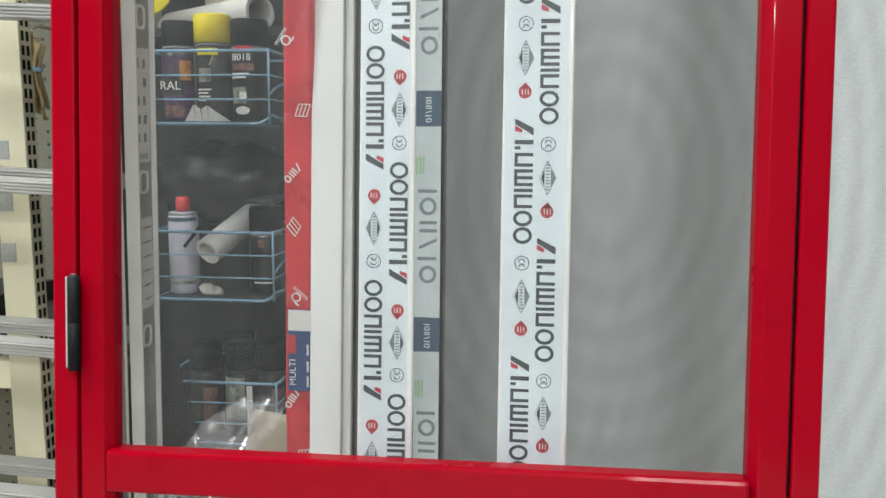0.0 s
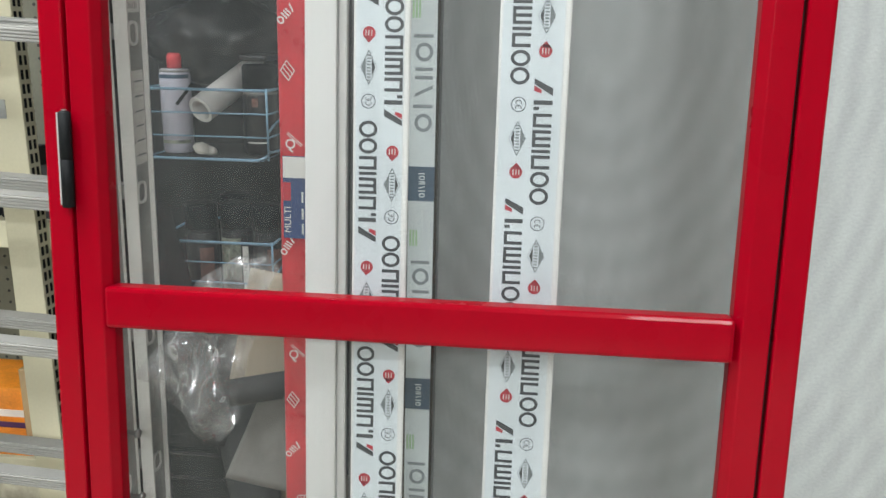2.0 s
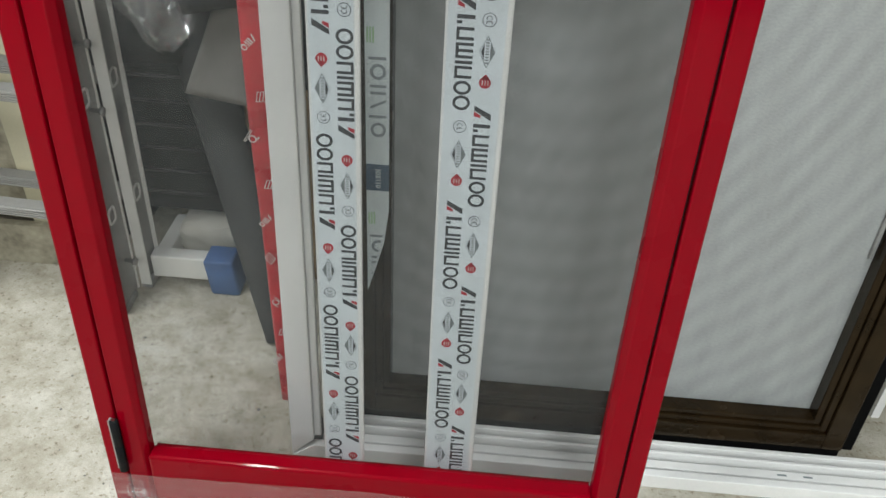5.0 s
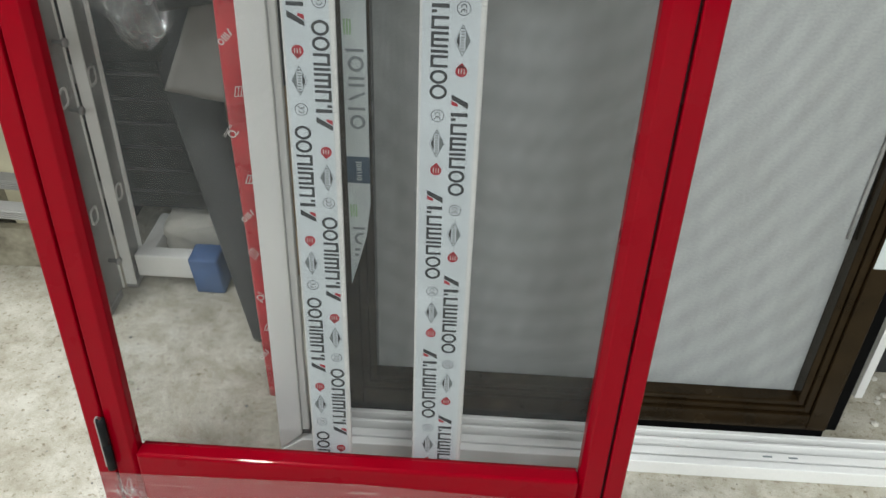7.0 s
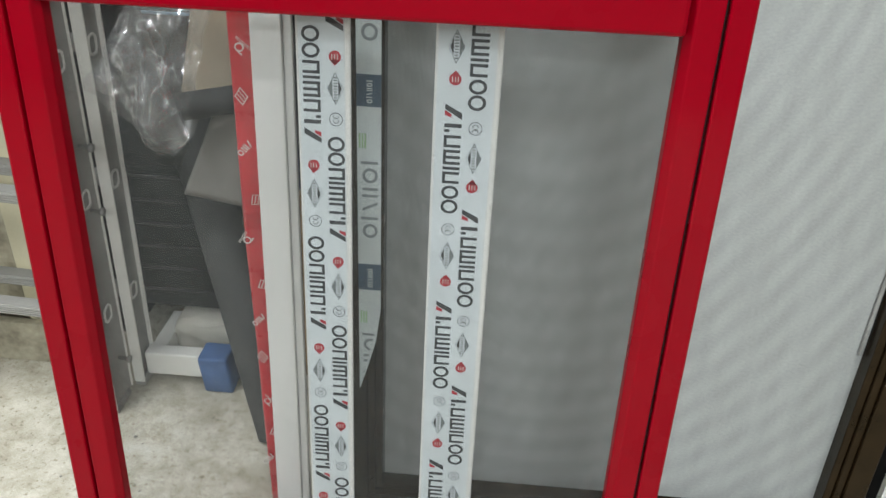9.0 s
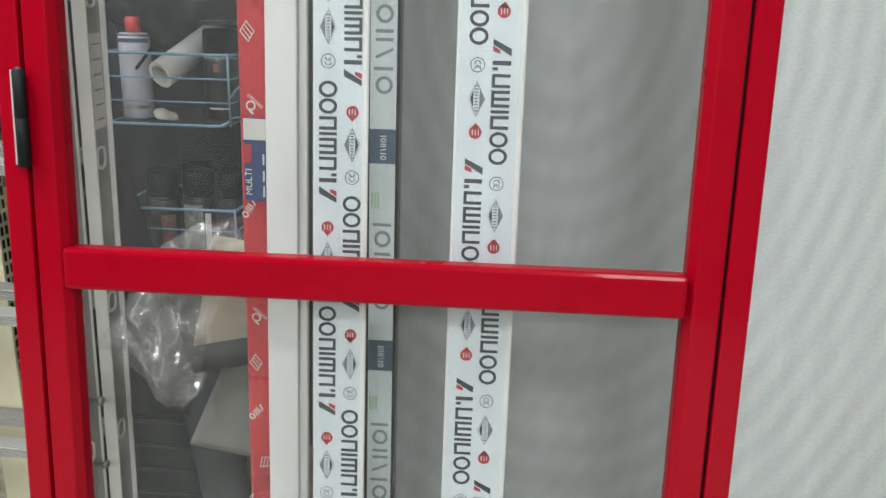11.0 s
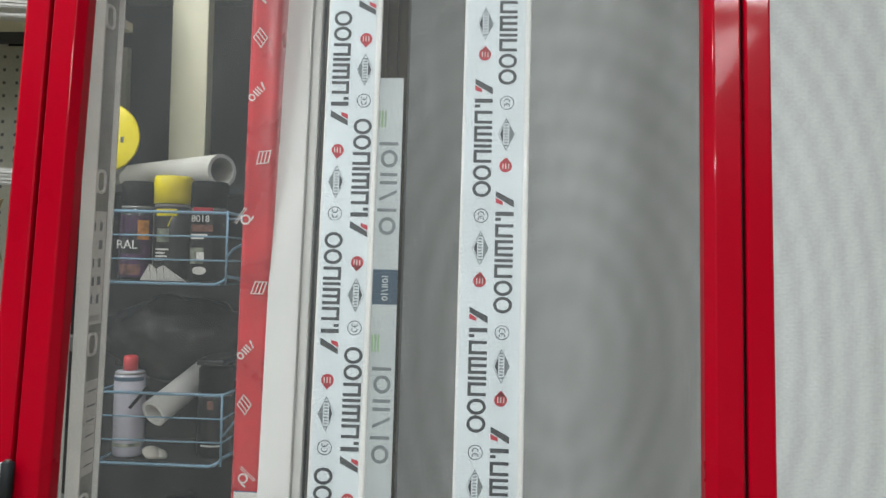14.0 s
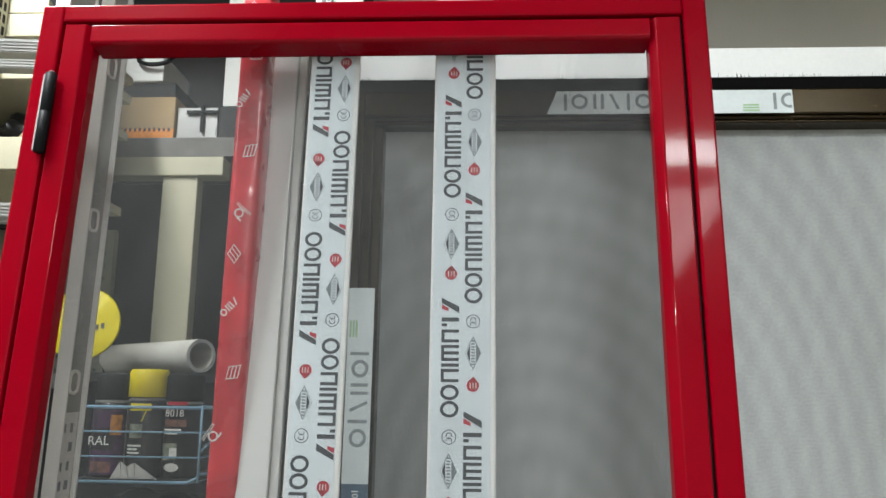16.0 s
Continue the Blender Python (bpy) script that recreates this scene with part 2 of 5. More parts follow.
INK_GREY = material("mid_grey_ink", (0.22, 0.25, 0.26), 0.5, vary=0.1, scale=60)
INK_RED = material("red_ink", (0.52, 0.03, 0.05), 0.5, vary=0.1, scale=60)
INK_WHITE = material("white_ink", (0.8, 0.72, 0.7), 0.5, vary=0.06)
INK_BLUE = material("slate_blue_ink", (0.045, 0.09, 0.14), 0.5, vary=0.1)
INK_GREEN = material("pale_green_ink", (0.35, 0.55, 0.3), 0.5, vary=0.1)
STICKER = material("pale_grey_sticker", (0.62, 0.68, 0.68), 0.4, vary=0.06, scale=14)
WRAP_RED = material("red_printed_wrap", (0.66, 0.035, 0.05), 0.28, vary=0.14, scale=22, fine=140, bump=0.25, coat=0.3)
BROWN = material("dark_brown_anodised", (0.020, 0.012, 0.005), 0.24, vary=0.25, scale=14, fine=420, bump=0.04, coat=0.06)
BROWN.node_tree.nodes["Principled BSDF"].inputs["Specular IOR Level"].default_value = 0.2
BROWN.node_tree.nodes["Principled BSDF"].inputs["Specular Tint"].default_value = (1.0, 0.80, 0.52, 1)
BRUSH = material("black_brush_pile", (0.003, 0.003, 0.003), 0.95, vary=0.3, scale=200)
BRUSH.node_tree.nodes["Principled BSDF"].inputs["Specular IOR Level"].default_value = 0.1
NET_DOOR = netting("dark_insect_mesh", (0.068, 0.072, 0.071), 0.05, 0.25, 0.0014, 0.10)
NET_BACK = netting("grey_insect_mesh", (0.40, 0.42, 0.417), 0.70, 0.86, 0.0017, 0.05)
# ladder aluminium in lit and shaded tones: flanges pale, side webs dull grey
ALU_PALE = material("pale_lit_aluminium", (0.84, 0.84, 0.80), 0.36, metal=0.1, vary=0.08, scale=9, fine=300, bump=0.05)
ALU = material("mill_aluminium", (0.31, 0.305, 0.29), 0.42, metal=0.35, vary=0.1, scale=9, fine=300, bump=0.05)
ALU_DULL = material("dull_grey_aluminium", (0.36, 0.365, 0.35), 0.42, metal=0.12, vary=0.2, scale=12, fine=220, bump=0.08)
CREAM = material("cream_rack_paint", (0.52, 0.485, 0.35), 0.5, vary=0.06, scale=7, coat=0.1)
CREAM_DIRTY = material("stained_cream_panel", (0.44, 0.405, 0.31), 0.6, vary=0.1, scale=13, fine=70, stain=(0.13, 0.115, 0.085), bump=0.1)
# cream panel whose colour is darkened for the shade inside the rack
PEG = pegboard("shaded_cream_pegboard", (0.17, 0.165, 0.125))
DARK = material("dark_grey_board", (0.018, 0.0185, 0.019), 0.75, vary=0.3, scale=8)
BLUE_WIRE = material("pale_blue_coated_wire", (0.22, 0.38, 0.52), 0.35, vary=0.1, coat=0.3)
BLUE_PANEL = material("navy_blue_steel", (0.035, 0.075, 0.21), 0.45, vary=0.15)
BLUE_CAP = material("blue_rubber_foot", (0.07, 0.15, 0.34), 0.6, vary=0.18, scale=20, bump=0.1)
YELLOW = material("yellow_plastic", (0.90, 0.74, 0.005), 0.35, vary=0.05)
CAP_RED = material("red_plastic", (0.62, 0.05, 0.06), 0.4, vary=0.06)
CAN_DARK = material("black_can_print", (0.02, 0.02, 0.022), 0.3, vary=0.3, scale=20, coat=0.3)
CAN_PALE = material("silver_lilac_can_print", (0.5, 0.49, 0.56), 0.3, vary=0.1, scale=25, coat=0.3)
LABEL_PINK = material("label_brown_red", (0.22, 0.1, 0.08), 0.4, vary=0.35, scale=60)
LABEL_ORANGE = material("label_orange", (0.50, 0.20, 0.03), 0.4, vary=0.4, scale=50)
CAN_PURPLE = material("purple_can_print", (0.075, 0.03, 0.085), 0.3, vary=0.5, scale=45, coat=0.3)
LABEL_GREY = material("label_grey_green", (0.28, 0.3, 0.24), 0.4, vary=0.4, scale=70)
PAPER = material("white_paper", (0.75, 0.74, 0.7), 0.8, vary=0.05, scale=10)
KRAFT = material("beige_paper_sheet", (0.50, 0.42, 0.32), 0.8, vary=0.06, scale=8)
TAN = material("tan_cloth", (0.40, 0.30, 0.16), 0.85, vary=0.2, scale=40, fine=500, bump=0.2)
FOAM = material("grey_foam_sheet", (0.20, 0.19, 0.175), 0.9, vary=0.1, scale=30, fine=400, bump=0.2)
FOAM_DARK = material("dark_grey_foam", (0.05, 0.051, 0.05), 0.95, vary=0.2, scale=14, fine=300, bump=0.2)
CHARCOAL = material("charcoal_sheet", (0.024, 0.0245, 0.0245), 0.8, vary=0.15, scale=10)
CARD = material("brown_cardboard", (0.36, 0.25, 0.13), 0.85, vary=0.12, scale=10, bump=0.08)
ORANGE = material("orange_packaging", (0.75, 0.25, 0.02), 0.4, vary=0.2, scale=18)
PURPLE = material("dark_purple_print", (0.06, 0.03, 0.12), 0.4, vary=0.2)
RUBBLE = material("pale_plaster", (0.62, 0.6, 0.54), 0.9, vary=0.12, scale=12, bump=0.4)
WALL = material("grey_workshop_wall", (0.22, 0.22, 0.21), 0.8, vary=0.07, scale=3, bump=0.1)
WALL_BACK = material("beige_wall_panel", (0.70, 0.67, 0.59), 0.7, vary=0.05, scale=2)
CEIL = material("grey_ceiling", (0.22, 0.22, 0.21), 0.85, vary=0.05, scale=3)
FLOOR = concrete("bare_concrete")
CLEAR = film_plastic("clear_bag_plastic", (0.9, 0.9, 0.9), 0.17, (17, 17, 13))
STRETCH = film_plastic("clear_stretch_film", (0.85, 0.8, 0.8), 0.13, (1.2, 2, 95))
GLOW = bpy.data.materials.new("lit_tube")
_t, _b = nodes_of(GLOW)
_b.inputs["Emission Color"].default_value, _b.inputs["Emission Strength"].default_value = (1, 0.98, 0.94, 1), 9.0

# ---- building helpers ----


def finish(name, bm, mat, smooth=False):
    me = bpy.data.meshes.new(name)
    bmesh.ops.recalc_face_normals(bm, faces=bm.faces)
    bm.to_mesh(me)
    bm.free()
    for m in (mat if isinstance(mat, (list, tuple)) else [mat]):
        me.materials.append(m)
    if smooth:
        me.polygons.foreach_set("use_smooth", [True] * len(me.polygons))
    return me


def part(name, bm, mat, parent=None, label="", smooth=False):
    """Link a bmesh (or a ready mesh) as one object under a thing or a part."""
    me = bm if isinstance(bm, bpy.types.Mesh) else finish(name, bm, mat, smooth)
    ob = new(name, me)
    ob.parent = parent
    if label:
        ob["label"] = label
    return ob


def thing(name, label, category, m=None, group="", kind=""):
    ob = new(name)
    ob.empty_display_size = 0.05
    if m is not None:
        ob.matrix_world = m
    return tagged(ob, label, category, group, kind)


def box(x0, x1, y0, y1, z0, z1, bev=0.0015, bm=None):
    """A box with worn edges, added to bm or to a new bmesh."""
    own = bmesh.new()
    bmesh.ops.create_cube(own, size=1, matrix=Matrix.Translation(((x0 + x1) / 2, (y0 + y1) / 2, (z0 + z1) / 2)) @ Matrix.Diagonal((x1 - x0, y1 - y0, z1 - z0, 1)))
    if bev:
        bmesh.ops.bevel(own, geom=own.edges[:], offset=min(bev, 0.45 * min(x1 - x0, y1 - y0, z1 - z0)), segments=2, affect="EDGES", profile=0.5)
    if bm is None:
        return own
    me = bpy.data.meshes.new("tmp")
    own.to_mesh(me)
    own.free()
    bm.from_mesh(me)
    bpy.data.meshes.remove(me)
    return bm


def turned(profile, seg=28, at=(0, 0, 0), bm=None):
    """A body of revolution about z from (radius, height) pairs."""
    bm = bm or bmesh.new()
    rings = []
    for r, z in profile:
        rings.append([bm.verts.new((at[0] + r * math.cos(2 * math.pi * k / seg), at[1] + r * math.sin(2 * math.pi * k / seg), at[2] + z)) for k in range(seg)])
    for a, b in zip(rings, rings[1:]):
        for k in range(seg):
            bm.faces.new((a[k], a[(k + 1) % seg], b[(k + 1) % seg], b[k]))
    bm.faces.new(rings[0][::-1])
    bm.faces.new(rings[-1])
    return bm


def wire(points, r=0.002, seg=6, closed=False, bm=None):
    """A round rod along a polyline."""
    bm = bm or bmesh.new()
    pts = [Vector(p) for p in points]
    n = len(pts)
    rings = []
    for i, p in enumerate(pts):
        a = pts[(i - 1) % n] if closed or i else p
        b = pts[(i + 1) % n] if closed or i < n - 1 else p
        d = (b - a).normalized()
        u = d.cross(Vector((0.31, 0.17, 0.93))).normalized()
        v = d.cross(u)
        rings.append([bm.verts.new(p + r * (math.cos(2 * math.pi * k / seg) * u + math.sin(2 * math.pi * k / seg) * v)) for k in range(seg)])
    for i in range(n if closed else n - 1):
        a, b = rings[i], rings[(i + 1) % n]
        for k in range(seg):
            bm.faces.new((a[k], a[(k + 1) % seg], b[(k + 1) % seg], b[k]))
    if not closed:
        bm.faces.new(rings[0][::-1])
        bm.faces.new(rings[-1])
    return bm


def extrude_xy(outline, z0, z1, bm=None):
    """A closed outline in x and y, drawn out from z0 to z1."""
    bm = bm or bmesh.new()
    lo, hi = [[bm.verts.new((x, y, z)) for x, y in outline] for z in (z0, z1)]
    n = len(outline)
    for k in range(n):
        bm.faces.new((lo[k], lo[(k + 1) % n], hi[(k + 1) % n], hi[k]))
    bm.faces.new(lo[::-1])
    bm.faces.new(hi)
    return bm


def flat(bm, pts, mat_index=0):
    """A flat printed patch from points (u, v), in the plane y = 0 with u along x and v along z."""
    f = bm.faces.new([bm.verts.new((u, 0, v)) for u, v in pts])
    f.material_index = mat_index
    return f


def flat_ring(bm, cu, cv, ru, rv, w, mat_index=0, seg=22, a0=0.0, a1=2 * math.pi):
    full = abs(a1 - a0 - 2 * math.pi) < 1e-6
    ang = [a0 + (a1 - a0) * k / seg for k in range(seg if full else seg + 1)]
    o = [bm.verts.new((cu + ru * math.cos(a), 0, cv + rv * math.sin(a))) for a in ang]
    i = [bm.verts.new((cu + (ru - w) * math.cos(a), 0, cv + (rv - w) * math.sin(a))) for a in ang]
    n = len(ang)
    for k in range(n if full else n - 1):
        f = bm.faces.new((o[k], o[(k + 1) % n], i[(k + 1) % n], i[k]))
        f.material_index = mat_index


def rect(bm, u0, u1, v0, v1, mat_index=0):
    flat(bm, [(u0, v0), (u1, v0), (u1, v1), (u0, v1)], mat_index)


def lettering(name, text, size, mat, parent, m):
    """Real words, as a mesh in the plane y = 0."""
    cu = bpy.data.curves.new(name, "FONT")
    cu.body, cu.size, cu.align_x, cu.align_y, cu.extrude = text, size, "CENTER", "CENTER", 0.0001
    tmp = new(name + "_curve", cu)
    bpy.context.view_layer.update()
    me = bpy.data.meshes.new_from_object(tmp.evaluated_get(bpy.context.evaluated_depsgraph_get()))
    bpy.data.objects.remove(tmp)
    bpy.data.curves.remove(cu)
    me.transform(Euler((math.pi / 2, 0, 0)).to_matrix().to_4x4())
    me.materials.clear()
    me.materials.append(mat)
    ob = part(name, me, mat, parent)
    ob.matrix_local = m
    return ob

# ---- the room ----
tagged(part("floor", box(-3.2, 3.2, -4.2, 2.6, -0.12, 0.0, 0), FLOOR), "bare pale concrete floor with stains, grit and cracks", "floor", kind="structure")
# ceiling and three walls are unseen, set dark to keep the red gloss deep
tagged(part("ceiling", box(-3.2, 3.2, -4.2, 2.6, 2.95, 3.07, 0), CEIL), "unseen workshop ceiling, kept plain dark grey", "ceiling", kind="structure")
tagged(part("wall_north", box(-3.2, 3.2, 2.45, 2.6, 0, 2.95, 0), WALL_BACK), "beige painted wall behind the racks", "wall", kind="structure")
tagged(part("wall_south", box(-3.2, 3.2, -4.2, -4.05, 0, 2.95, 0), WALL), "unseen workshop wall, kept dark grey", "wall", kind="structure")
tagged(part("wall_west", box(-3.2, -3.05, -4.05, 2.45, 0, 2.95, 0), WALL), "unseen workshop wall, kept dark grey", "wall", kind="structure")
tagged(part("wall_east", box(3.05, 3.2, -4.05, 2.45, 0, 2.95, 0), WALL), "unseen workshop wall, kept dark grey", "wall", kind="structure")

# a fitting for every lamp, the two added fills included
for lx, ly, lz, lw, turn, wide in LAMPS:
    lamp = thing("ceiling_light", "unseen white fluorescent batten light on the ceiling", "ceiling light", pose(lx, ly, 2.95, 0, 0, turn), group="ceiling lights")
    part("housing", box(-wide / 2 - 0.03, wide / 2 + 0.03, -0.65, 0.65, -0.05, 0, 0.006), WHITE, lamp)
    for dx in (-0.36 * wide, 0.36 * wide):
        tube = turned([(0.013, -0.6), (0.013, 0.6)], 14)
        bmesh.ops.rotate(tube, verts=tube.verts, matrix=Matrix.Rotation(math.pi / 2, 3, "X"))
        bmesh.ops.translate(tube, verts=tube.verts, vec=(dx, 0, -0.066))
        part("tube", tube, GLOW, lamp, "lit fluorescent tube", smooth=True)

# ---- red door, leaning back ----
DY = 0.84
door = thing("red_screen_door", "glossy red aluminium screen door with a mid rail, leaning back", "door", DOOR)


def stile(x0, x1, z0, z1, y0=DY, y1=DY + 0.040, r=0.003):
    return box(x0, x1, y0, y1, z0, z1, r)


def rebated(x0, x1, z0, z1, xa, xb, za, zb, r=0.003, y0=DY + 0.001):
    """A rail: a full front and a back that is cut away (xa, xb, za, zb) where the mesh sits."""
    bm = box(x0, x1, y0, DY + 0.028, z0, z1, r)
    return box(x0 + xa, x1 - xb, DY + 0.0275, DY + 0.040, z0 + za, z1 - zb, 0.001, bm=bm)


def bead_section(inner, outer, cut, slope):
    """Outline of a sash member across its length: the inner front edge is a sloped bead."""
    s_ = 1 if outer > inner else -1
    return [(inner + s_ * slope, DY + 0.001), (outer, DY + 0.001), (outer, DY + 0.040), (inner + s_ * cut, DY + 0.040), (inner + s_ * cut, DY + 0.028), (inner, DY + 0.028), (inner, DY + 0.0025 + slope)]


def beaded(inner, outer, a, b, upright, cut=0.012, slope=0.0085):
    bm = extrude_xy(bead_section(inner, outer, cut, slope), a, b)
    if not upright:
        for v in bm.verts:
            v.co = Vector((v.co.z, v.co.y, v.co.x))
    bmesh.ops.recalc_face_normals(bm, faces=bm.faces)
    long = [e for e in bm.edges if abs((e.verts[0].co - e.verts[1].co).normalized()[2 if upright else 0]) > 0.9 and min(v.co.y for v in e.verts) < DY + 0.012]
    bmesh.ops.bevel(bm, geom=long, offset=0.0018, segments=3, affect="EDGES", profile=0.5)
    return bm


ZT, ZB = 1.913, -0.108
part("frame_stile", stile(-0.418, -0.3895, ZB, ZT), RED, door, "glossy red frame stile")
part("frame_stile", stile(0.3925, 0.421, ZB, ZT), RED, door)
part("frame_head", stile(-0.3895, 0.3925, 1.889, ZT), RED, door)
# black strips put the shadow into the gap round the sash
for x0, x1, z0, z1 in ((-0.3895, -0.3855, ZB, 1.889), (0.3885, 0.3925, ZB, 1.889), (-0.3855, 0.3885, 1.885, 1.889)):
    part("gap_strip", box(x0, x1, DY + 0.012, DY + 0.04, z0, z1, 0), GAP_DARK, door, "black strip standing in for the shadow gap")
part("sash_stile", beaded(-0.350, -0.3855, ZB + 0.002, 1.885, True), RED, door, "glossy red sash stile")
part("sash_stile", beaded(0.351, 0.3885, ZB + 0.002, 1.885, True), RED, door)
part("sash_head", beaded(1.857, 1.884, -0.3505, 0.3515, False, 0.0, 0.003), RED, door)
# rails have a rounded front edge and stand proud of the stiles
part("mid_rail", rebated(-0.356, 0.352, 0.849, 0.898, 0.01, 0.003, 0.010, 0.010, 0.005, DY - 0.002), RED, door, "glossy red mid rail")
part("bottom_rail", rebated(-0.350, 0.351, ZB + 0.004, 0.010, 0, 0, 0, 0.010, 0.005, DY - 0.001), RED, door)
for z0, z1 in ((0.0005, 0.8625), (0.8925, 1.8665)):
    part("insect_mesh", box(-0.361, 0.362, DY + 0.0360, DY + 0.0364, z0, z1, 0), NET_DOOR, door, "dark grey woven insect mesh, see-through")


def hinge(z0, z1):
    h = part("hinge", turned([(0.0, 0), (0.0068, 0), (0.0068, (z1 - z0) * 0.5 - 0.0006), (0.0058, (z1 - z0) * 0.5), (0.0068, (z1 - z0) * 0.5 + 0.0006), (0.0068, z1 - z0 - 0.002), (0.004, z1 - z0), (0.0, z1 - z0)][1:-1], 20), BLACK, door, "black barrel hinge", True)
    h.matrix_local = pose(-0.3875, DY - 0.008, z0)
    part("hinge_leaf", box(-0.0098, -0.006, -0.001, 0.008, 0.002, z1 - z0 - 0.002, 0.001), ALU_DULL, h)
    part("hinge_pin", turned([(0.003, 0), (0.003, 0.0015)], 12, (0, 0, z1 - z0)), STEEL, h, "worn brass-coloured pin end")
    return h


for z0, z1 in ((0.990, 1.097), (1.706, 1.812), (-0.016, 0.091)):
    hinge(z0, z1)

# clear stretch film wound round the foot of the door
film_bm = bmesh.new()
NX = 90
for side, yy in ((0, DY - 0.006), (1, DY + 0.046)):
    grid = []
    for j in range(9):
        row = []
        for i in range(NX + 1):
            x = -0.424 + 0.851 * i / NX
            z = ZB + 0.004 + 0.080 * j / 8 + 0.004 * math.sin(9 * x + j)
            y = yy + 0.0022 * noise.noise(Vector((x * 5, j * 1.1, side * 9))) + (0.004 * math.sin(j * 2.1) * noise.noise(Vector((x * 3, j * 3.0, 4))))
            row.append(film_bm.verts.new((x, y, z)))
        grid.append(row)
    for j in range(8):
        for i in range(NX):
            film_bm.faces.new((grid[j][i], grid[j][i + 1], grid[j + 1][i + 1], grid[j + 1][i]))
part("stretch_film", film_bm, STRETCH, door, "clear creased stretch film wound round the door foot", True)
knot = bmesh.new()
for k in range(16):
    a = random.uniform(-2.4, -0.7)
    p = Vector((-0.372 + random.uniform(-0.02, 0.01), DY - 0.008, -0.055 + random.uniform(-0.012, 0.02)))
    wire([p, p + Vector((0.018 * math.cos(a), -0.003, 0.022 * math.sin(a))), p + Vector((0.03 * math.cos(a + 0.5), -0.001, 0.04 * math.sin(a + 0.4)))], 0.0009, 5, bm=knot)
part("film_knot", knot, STRETCH, door, "twisted end of the clear film", True)

# ---- white profile bars with printed protective tape, just behind the door ----


def word_mesh():
    """One printed mark: a wedge with a red foot and seven plain strokes and rings, 132 mm long."""
    bm = bmesh.new()
    s, h = 0.0036, 0.0205
    flat(bm, [(0.0, 0), (0.0062, 0), (0.0185, h), (0.0105, h)])
    flat(bm, [(0.0075, 0), (0.0135, 0), (0.0160, 0.0080), (0.0122, 0.0080)], 1)
    x = 0.0235

    def hollow(x, w, mid=False):
        rect(bm, x, x + s, 0, h)
        rect(bm, x + w - s, x + w, 0, h)
        rect(bm, x + s, x + w - s, 0, s)
        if mid:
            rect(bm, x + w / 2 - s / 2, x + w / 2 + s / 2, s, h)

    rect(bm, x, x + s + 0.0012, 0, h)
    rect(bm, x + 0.0070, x + 0.0105, 0, h * 0.3)
    hollow(x + 0.0142, 0.0151)
    hollow(x + 0.0322, 0.0186, True)
    rect(bm, x + 0.0537, x + 0.0537 + s, 0, h)
    hollow(x + 0.0599, 0.0151)
    flat_ring(bm, x + 0.0777 + 0.0088, h / 2, 0.0088, h / 2 + 0.0004, s)
    flat_ring(bm, x + 0.0959 + 0.0094, h / 2, 0.0094, h / 2 + 0.0004, s)
    return finish("printed_word", bm, [INK, INK_RED])


def badge_mesh():
    bm = bmesh.new()
    flat_ring(bm, 0, 0, 0.0072, 0.0072, 0.0072 - 0.0001, 0, 18)
    flat(bm, [(-0.0105, 0.0005), (-0.004, -0.0062), (-0.0035, 0.0062)], 0)
    for v in (-0.0035, -0.0002, 0.003):
        flat(bm, [(-0.003, v), (0.0032, v), (0.0032, v + 0.001), (-0.003, v + 0.001)], 1)
    me = finish("red_badge", bm, [INK_RED, INK_WHITE])
    for p in me.polygons:
        if p.material_index == 1:
            for i in p.vertices:
                me.vertices[i].co.y -= 0.0003
    return me


def lozenge_mesh():
    """A faint pointed lozenge: outline, a dark half, and a row of small strokes across the middle."""
    bm = bmesh.new()
    flat(bm, [(-0.0115, 0.0034), (0.0115, 0.0034), (0, 0.0088)], 1)
    flat(bm, [(-0.0100, -0.0034), (0, -0.0074), (0.0100, -0.0034)], 0)
    for k in range(9):
        u0 = -0.0150 + 0.0034 * k
        rect(bm, u0, u0 + 0.0017, -0.0021, 0.0021, 1)
    for sgn in (-1, 1):
        flat(bm, [(-0.0195, 0), (0, sgn * 0.0096), (0, sgn * 0.0090), (-0.0172, 0)], 1)
        flat(bm, [(0.0195, 0), (0, sgn * 0.0096), (0, sgn * 0.0090), (0.0172, 0)], 1)
    return finish("grey_lozenge", bm, [INK, INK_GREY])


def ce_mesh():
    bm = bmesh.new()
    flat_ring(bm, 0, 0, 0.0082, 0.0082, 0.0009, 0, 24)
    flat_ring(bm, -0.0018, 0, 0.0032, 0.0036, 0.0010, 0, 12, 1.1, 2 * math.pi - 1.1)
    flat_ring(bm, 0.0036, 0, 0.0032, 0.0036, 0.0010, 0, 12, 1.1, 2 * math.pi - 1.1)
    rect(bm, 0.0010, 0.0032, -0.0005, 0.0005)
    return finish("conformity_mark", bm, [INK])


WORD, BADGE, LOZENGE, CE = word_mesh(), badge_mesh(), lozenge_mesh(), ce_mesh()
PERIOD = 0.2625


